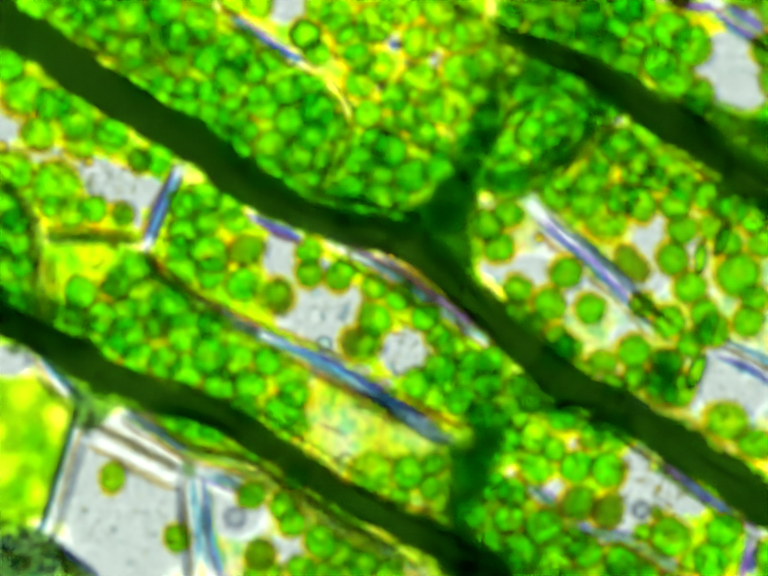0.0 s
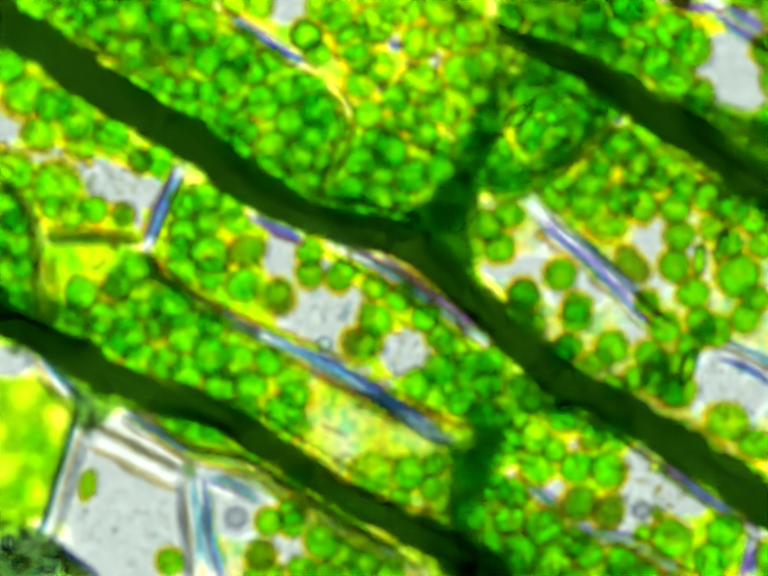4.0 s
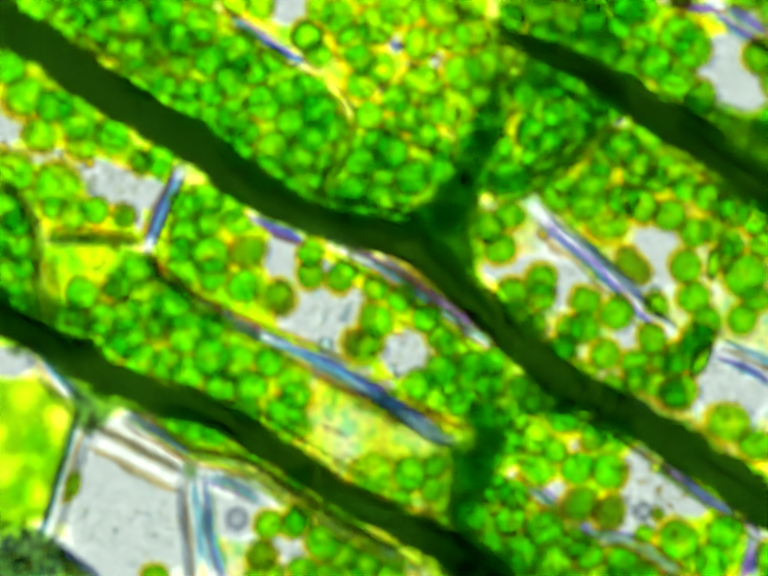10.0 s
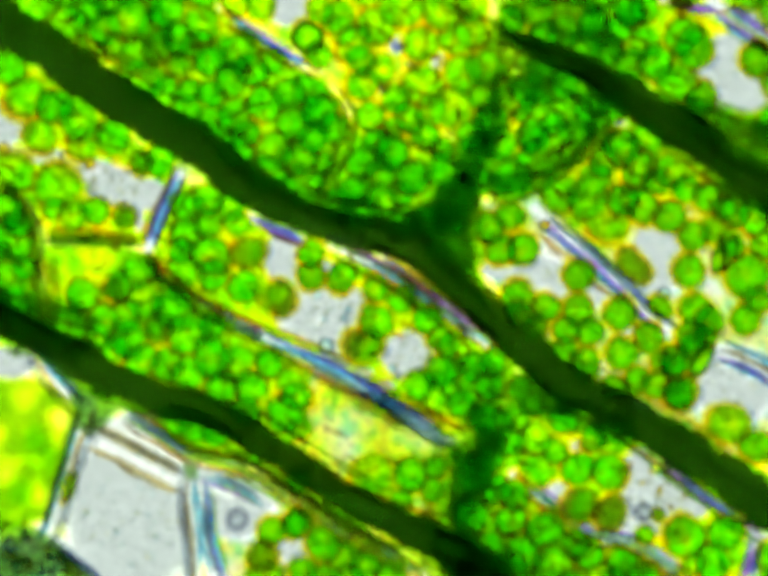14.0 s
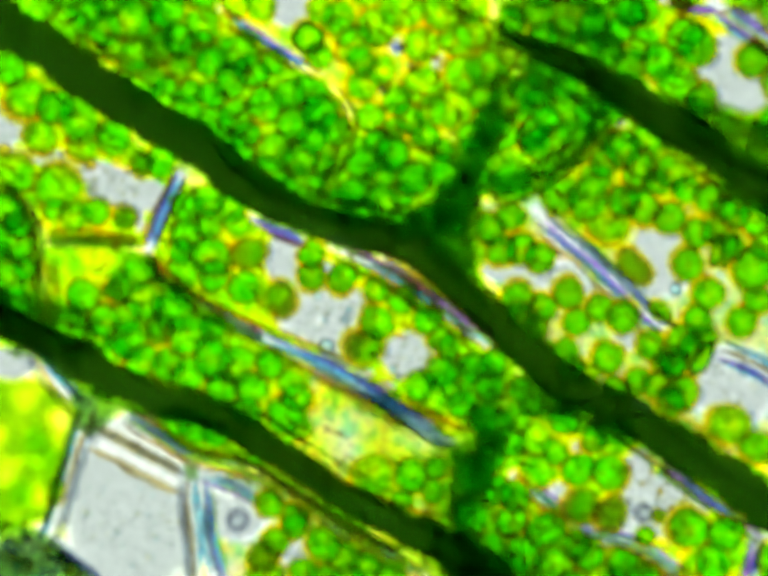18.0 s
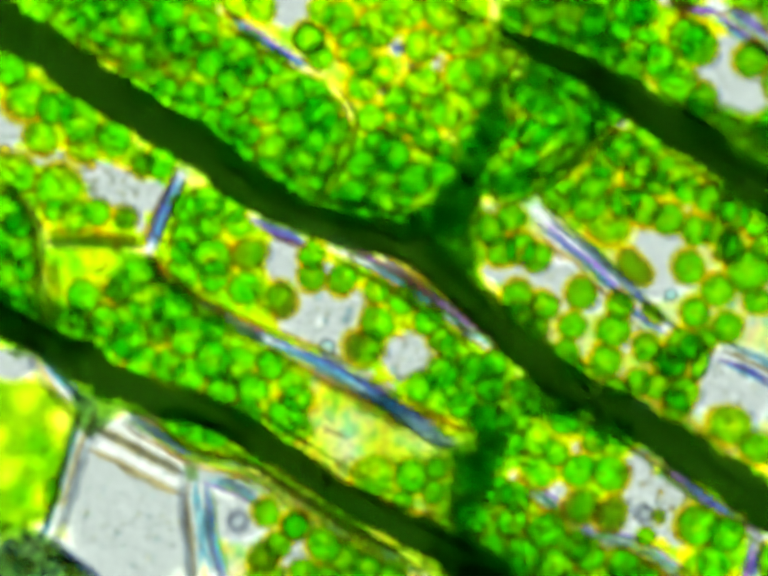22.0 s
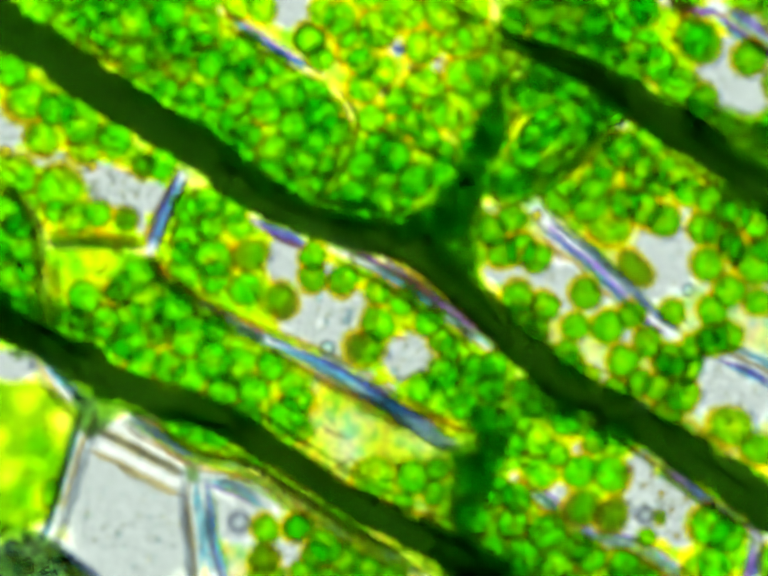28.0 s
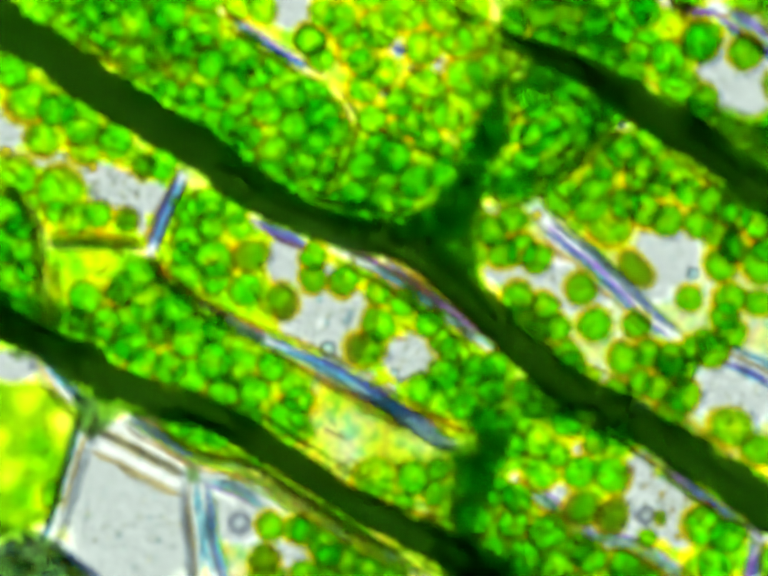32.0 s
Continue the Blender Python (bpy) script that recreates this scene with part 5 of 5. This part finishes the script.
def motions():
    drift("a", (0, 1160, 562), (1, 1164, 562), (2, 1160, 565), (3.5, 1151, 565), (6, 1127, 564), (8, 1111, 575), (10, 1106, 575), (11, 1102, 553), (12, 1091, 527), (13, 1078, 515), (14, 1067, 510), (32, 1060, 503))
    drift("b", (0, 1208, 635), (1, 1204, 629), (2, 1188, 632), (3.5, 1186, 631), (5.5, 1154, 631), (6, 1163, 627), (7, 1179, 627), (8, 1173, 618), (9, 1181, 622), (10, 1195, 618), (11, 1210, 606), (12, 1203, 600), (13, 1204, 585), (14, 1180, 562), (14.5, 1165, 561), (16.5, 1126, 534), (17, 1112, 530), (18, 1100, 524), (19, 1094, 522), (32, 1090, 520))
    drift("c", (0, 1128, 627), (1, 1120, 615), (2, 1108, 617), (3.5, 1086, 614), (5.5, 1053, 592), (6, 1059, 592), (7, 1062, 607), (8, 1056, 613), (10, 1050, 606), (12, 1058, 606), (16.5, 1060, 610), (20, 1059, 606), (32, 1056, 604))
    drift("d", (0, 1062, 594), (1, 1056, 594), (2, 1055, 607), (3.5, 1065, 602), (5.5, 1088, 625), (8, 1102, 603), (10, 1106, 605), (11, 1113, 623), (12, 1113, 625), (14, 1116, 628), (16.5, 1106, 627), (20, 1108, 622), (25, 1110, 618), (32, 1108, 618))
    drift("e", (0, 1298, 722), (1, 1291, 714), (2, 1276, 710), (3.5, 1256, 713), (5.5, 1249, 712), (7, 1258, 692), (8, 1254, 671), (9, 1263, 665), (10, 1260, 641), (11, 1253, 629), (12, 1267, 641), (14, 1267, 640), (16.5, 1275, 645), (19, 1271, 646), (20, 1271, 667), (21, 1263, 674), (22, 1251, 672), (24, 1235, 675), (25, 1227, 686), (27.5, 1243, 676), (28, 1238, 661), (29.5, 1245, 661), (31, 1202, 660), (32, 1210, 656))
    drift("f", (0, 1365, 746), (2, 1338, 737), (3.5, 1322, 736), (5.5, 1348, 689), (7, 1324, 718), (8, 1309, 727), (9, 1332, 692), (10, 1330, 694), (12, 1327, 693), (14, 1323, 688), (16.5, 1319, 697), (20, 1336, 708), (22, 1317, 707), (24, 1305, 707), (25.5, 1302, 709), (27.5, 1316, 699), (29.5, 1319, 689), (31, 1330, 698), (32, 1318, 715))
    drift("g", (0, 1233, 743, 45, -10), (3.5, 1221, 742, 45, -10), (6, 1247, 718, 20, 0), (8, 1231, 723, 15, 0), (9, 1225, 723, 0, 0), (10, 1236, 726, 0, 0), (12, 1226, 730, 0, 0), (13, 1214, 739, 0, 0), (14, 1194, 739, 10, 0), (16.5, 1165, 752, 30, 0), (32, 1161, 738, 30, 0))
    drift("h", (0, 1354, 772, 40, 20), (5.5, 1331, 759, 40, 20), (8, 1307, 736, 40, 10), (9, 1301, 737, 40, 0), (11, 1294, 746, 35, 20), (12, 1292, 737, 25, 10), (13, 1284, 722, 0, 0), (14, 1268, 721, 0, 0), (14.5, 1264, 727, 0, 0), (16.5, 1237, 730, 0, 0), (20, 1240, 725, 0, 0), (22, 1233, 734, 0, 0), (25, 1227, 725, 0, 0), (27.5, 1267, 732, 0, 0), (32, 1268, 725, 0, 0))
    drift("i", (0, 1146, 702), (2, 1149, 696), (3.5, 1168, 661), (5.5, 1212, 631), (7, 1216, 627), (8, 1211, 627), (9, 1202, 653), (10, 1195, 670), (11, 1195, 658), (12, 1201, 664), (13, 1177, 646), (14, 1183, 632), (14.5, 1188, 634), (16.5, 1174, 589), (18, 1161, 597), (19, 1155, 597), (20, 1175, 603), (22, 1187, 596), (24, 1192, 587), (27.5, 1187, 580), (28, 1194, 594), (32, 1184, 583))
    drift("j", (0, 1165, 714), (8, 1165, 694), (12, 1172, 659), (13, 1210, 669), (14, 1203, 677), (14.5, 1209, 680), (16.5, 1223, 651), (18, 1223, 627), (19, 1220, 620), (20, 1251, 628), (21, 1263, 622), (25, 1267, 618), (27.5, 1286, 634), (29.5, 1285, 644), (31, 1283, 651), (32, 1295, 656))
    drift("k", (0, 1134, 737), (8, 1146, 718), (12, 1152, 693), (14.5, 1158, 669), (16.5, 1165, 662), (18, 1176, 656), (20, 1170, 669), (24, 1166, 654), (28, 1171, 661), (29.5, 1173, 661), (31, 1142, 668), (32, 1132, 662))
    drift("l", (0, 1368, 662), (1, 1361, 667), (3.5, 1357, 669), (5.5, 1373, 695), (8, 1391, 720), (12, 1383, 737), (32, 1364, 728))
    drift("m", (0, 1384, 421), (2, 1377, 420), (3.5, 1383, 425), (6, 1370, 431), (8, 1370, 436), (10, 1369, 441), (12, 1371, 441), (14, 1368, 442), (16.5, 1367, 442), (20, 1367, 445), (23, 1360, 443), (25, 1357, 446), (28, 1353, 445), (32, 1358, 443))
    drift("n", (0, 1395, 473), (2, 1392, 478), (3.5, 1389, 484), (5.5, 1396, 483), (6, 1403, 477), (8, 1413, 483), (10, 1418, 476), (12, 1421, 476), (14, 1415, 481), (16.5, 1422, 472), (18, 1422, 474), (19, 1425, 468), (22, 1419, 467), (24, 1432, 470), (25, 1432, 466), (28, 1431, 461), (29.5, 1428, 464), (31, 1422, 448), (32, 1421, 448))
    drift("o", (0, 1380, 532), (2, 1380, 537), (3.5, 1383, 545), (5.5, 1382, 547), (6, 1390, 544), (8, 1399, 547), (10, 1404, 546), (12, 1413, 551), (14, 1409, 553), (16.5, 1402, 542), (18, 1406, 538), (20, 1405, 538), (22, 1407, 543), (24, 1430, 536), (25, 1435, 536), (28, 1443, 535), (29.5, 1458, 528), (31, 1469, 533), (32, 1469, 533))
    drift("p", (0, 1413, 590), (2, 1412, 589), (3.5, 1418, 601), (6, 1417, 600), (8, 1420, 603), (12, 1415, 618), (14, 1420, 631), (16.5, 1443, 598), (18, 1445, 597), (20, 1460, 590), (22, 1463, 589), (24, 1471, 594), (25, 1470, 588), (27.5, 1478, 587), (28, 1485, 587), (29.5, 1487, 598), (31, 1492, 603), (32, 1486, 603))
    drift("q", (0, 1512, 564), (3.5, 1511, 566), (8, 1521, 564), (12, 1524, 563), (14, 1526, 562), (16.5, 1531, 554), (18, 1539, 546), (22, 1527, 548), (24, 1541, 548), (28, 1545, 529), (32, 1556, 527))
    drift("r", (0, 1434, 532, 0, 86), (2, 1436, 531, 0, 86), (3.5, 1429, 533, 0, 86), (5.5, 1440, 542, 0, 86), (6, 1440, 541, 0, 86), (7, 1452, 541, 0, 86), (8, 1446, 541, 0, 86), (10, 1457, 540, 0, 84), (12, 1462, 540, 0, 84), (14, 1467, 527, 0, 80), (16.5, 1460, 515, 0, 80), (20, 1468, 503, 0, 76), (28, 1478, 482, 0, 70), (32, 1479, 485, 0, 70))
    drift("s", (0, 1477, 494, 0, 70), (5.5, 1475, 507, 0, 78), (6, 1479, 501, 0, 80), (7, 1484, 518, 0, 82), (8, 1481, 529, 0, 84), (10, 1486, 523, 0, 82), (12, 1485, 516, 0, 78), (14, 1488, 516, 0, 72), (16.5, 1481, 515, 0, 72), (18, 1487, 509, 0, 68), (20, 1483, 503, 0, 66), (22, 1489, 502, 0, 72), (24, 1490, 495, 0, 80), (27.5, 1499, 506, 0, 84), (31, 1492, 498, 0, 84), (32, 1492, 495, 0, 84))
    drift("t", (0, 1530, 662), (6, 1521, 652), (12, 1515, 655), (16.5, 1531, 650), (18, 1513, 656), (20, 1487, 662), (22, 1483, 665), (24, 1482, 673), (25, 1478, 670), (27.5, 1481, 681), (30, 1484, 685), (32, 1488, 674))
    drift("u", (0, 1444, 644), (6, 1432, 662), (12, 1450, 655), (16.5, 1437, 656), (19, 1417, 646), (20, 1413, 643), (22, 1419, 636), (23, 1424, 630), (24, 1436, 629), (25, 1441, 629), (27.5, 1452, 622), (28, 1452, 628), (29.5, 1461, 633), (31, 1472, 640), (32, 1477, 639))
    drift("v", (0, 1316, 628, 0, -45), (6, 1330, 620, 20, -45), (12, 1345, 626, 35, -45), (16.5, 1350, 630, 45, -45), (18, 1347, 634, 50, -45), (20, 1338, 632, 55, -45), (22, 1330, 636, 58, -45), (25, 1326, 640, 58, -45), (27.5, 1347, 625, 30, -45), (28, 1370, 632, 20, -45), (29.5, 1382, 635, 0, -45), (31, 1381, 615, 0, -45), (32, 1402, 603, 0, -45))
    drift("w", (0, 1425, 762, 0, 65), (2, 1406, 762, 0, 65), (3.5, 1406, 750, 0, 70), (5.5, 1400, 753, 0, 70), (7, 1387, 737, 0, 72), (9, 1406, 740, 0, 64), (11, 1445, 730, 0, 62), (13, 1438, 735, 0, 58), (14.5, 1432, 735, 0, 60), (16.5, 1432, 734, 0, 58), (19, 1433, 727, 0, 60), (21, 1433, 729, 0, 66), (23, 1424, 743, 0, 70), (25, 1424, 742, 0, 64), (28, 1411, 747, 0, 60), (32, 1399, 751, 0, 58))
    drift("x", (0, 1355, 803), (2, 1360, 814), (3.5, 1371, 802), (5.5, 1365, 813), (7, 1370, 824), (9, 1369, 812), (11, 1380, 806), (13, 1386, 799), (14.5, 1380, 810), (16.5, 1367, 816), (19, 1370, 820), (21, 1381, 825), (23, 1366, 825), (25, 1359, 824), (28, 1359, 835), (32, 1364, 833))
    drift("y", (0, 1460, 681), (3.5, 1464, 680), (5.5, 1458, 679), (7, 1452, 696), (9, 1439, 696), (11, 1415, 689), (13, 1415, 688), (16.5, 1397, 687), (19, 1391, 698), (25, 1394, 701), (28, 1452, 689), (32, 1451, 711))
    drift("oa", (0, 1372, 68), (9, 1383, 71), (13, 1392, 75), (19, 1396, 73), (25, 1406, 71), (28, 1411, 70), (32, 1428, 74))
    drift("ob", (0, 1419, 97), (9, 1416, 100), (13, 1418, 99), (21, 1425, 90), (25, 1426, 88), (28, 1431, 83), (32, 1425, 81))
    drift("oc", (0, 1349, 130), (9, 1340, 127), (13, 1339, 126), (21, 1349, 119), (25, 1324, 118), (28, 1341, 122), (32, 1358, 109))
    drift("od", (0, 1576, 106), (5.5, 1570, 105), (7, 1563, 122), (11, 1554, 115), (13, 1551, 120), (16.5, 1541, 121), (21, 1535, 119), (25, 1529, 118), (28, 1528, 113), (32, 1519, 100))
    drift("oe", (0, 1285, 15), (9, 1276, 13), (13, 1290, 23), (14.5, 1286, 28), (16.5, 1286, 27), (19, 1291, 21), (21, 1302, 20), (25, 1295, 13), (28, 1306, 6), (32, 1305, 4))
    drift("fa", (0, 518, 1016), (2, 543, 1060), (3.5, 552, 1069), (5.5, 554, 1065), (7, 551, 1064), (9, 548, 1070), (11, 553, 1075), (13, 557, 1082), (14.5, 555, 1085), (16.5, 560, 1090), (19, 562, 1110), (21, 565, 1106), (23, 564, 1121), (25, 581, 1134), (28, 641, 1127), (32, 665, 1131))
    drift("fb", (0, 582, 1037), (2, 587, 1042), (5.5, 604, 1053), (9, 609, 1058), (14.5, 607, 1065), (16.5, 601, 1061), (19, 600, 1054), (21, 602, 1065), (23, 597, 1070), (25, 601, 1070), (28, 606, 1069), (32, 615, 1079))
    drift("fc", (0, 612, 978), (14, 610, 980), (16.5, 585, 1004), (19, 540, 1037), (21, 544, 1042), (23, 541, 1047), (25, 526, 1058), (28, 540, 1074), (32, 548, 1067))
    drift("la", (0, 1372, 1101), (9, 1381, 1105), (13, 1397, 1103), (14.5, 1397, 1091), (16.5, 1402, 1085), (19, 1408, 1072), (21, 1419, 1071), (23, 1424, 1070), (25, 1435, 1075), (28, 1446, 1069), (32, 1434, 1067))
    drift("ka", (0, 1027, 297), (2, 1020, 308), (3.5, 1014, 317), (5.5, 1022, 301), (9, 1012, 294), (11, 1018, 303), (13, 1011, 293), (14.5, 1023, 292), (16.5, 1022, 280), (19, 1027, 267), (21, 1027, 272), (25, 1007, 259), (28, 1002, 276), (32, 1001, 274))
    drift("kb", (0, 1132, 244, 50, 20), (2, 1119, 238, 50, 20), (3.5, 1131, 237, 50, 20), (5.5, 1148, 243, 50, 20), (7, 1135, 242, 45, 20), (9, 1147, 236, 40, 0), (11, 1117, 241, 20, 0), (13, 1116, 246, 30, 10), (14.5, 1133, 252, 45, 20), (16.5, 1115, 245, 30, 30), (19, 1115, 238, 20, 20), (21, 1132, 237, 30, 20), (25, 1119, 224, 50, 30), (28, 1124, 252, 55, 30), (32, 1123, 251, 50, 25))
    drift("kc", (0, 1138, 309), (2, 1131, 314), (5.5, 1142, 307), (7, 1130, 295), (9, 1123, 283), (11, 1117, 305), (13, 1087, 305), (14.5, 1096, 283), (19, 1091, 302), (21, 1073, 323), (25, 1067, 323), (28, 1072, 317), (32, 1071, 321))
    drift("kd", (0, 1103, 211, 0, 25), (5.5, 1118, 208, 0, 25), (9, 1135, 189, 0, 5), (13, 1099, 194, 0, -20), (19, 1097, 197, 0, 10), (28, 1107, 227, 0, 35), (32, 1094, 216, 0, 30))
    drift("ke", (0, 1062, 233, 0, 50), (5.5, 1066, 243, 0, 40), (9, 1071, 259, 0, 70), (13, 1075, 217, 0, 60), (19, 1062, 232, 0, 30), (28, 1060, 287, 0, 45), (32, 1053, 263, 0, 40))
    drift("kf", (0, 1103, 309, 0, 80), (7, 1089, 283, 0, 70), (9, 1088, 312, 0, 80), (13, 1075, 316, 0, 60), (19, 1097, 273, 0, 30), (28, 1113, 276, 0, 40), (32, 1106, 286, 0, 40))
    drift("ba", (0, 234, 978, 15, 80), (0.5, 222, 975, 15, 80), (1, 208, 975, 25, 78), (1.5, 197, 981, 35, 76), (2, 190, 985, 42, 75), (3, 186, 988, 48, 75), (3.5, 184, 989, 50, 75), (6, 175, 997, 55, 75), (9, 151, 993, 60, 72), (12, 148, 990, 62, 70), (14, 140, 992, 66, 72), (18, 112, 1000, 60, 75), (32, 100, 1002, 40, 75))
    drift("bb", (0, 366, 1104), (1, 363, 1115), (2, 358, 1129), (3.5, 350, 1152), (6, 345, 1152), (9, 321, 1173), (12, 310, 1205), (14, 300, 1224), (32, 285, 1232))
    drift("dot", (0, 1325, 628), (3, 1327, 624), (6, 1331, 606), (9, 1337, 595), (12, 1340, 597), (13, 1352, 599), (14, 1356, 598), (16.5, 1372, 585), (18, 1378, 588), (20, 1371, 587), (21, 1363, 594), (23, 1371, 598), (25, 1373, 597), (27.5, 1383, 587), (28, 1402, 585), (29.5, 1408, 584), (31, 1403, 553), (32, 1409, 551))
    drift("bead", (0, 1105, 489), (6, 1107, 483), (9, 1110, 486), (12, 1104, 462), (13, 1109, 462), (17, 1116, 438), (19, 1130, 429), (23, 1122, 416), (25, 1108, 423), (28, 1092, 434), (32, 1091, 432))


motions()
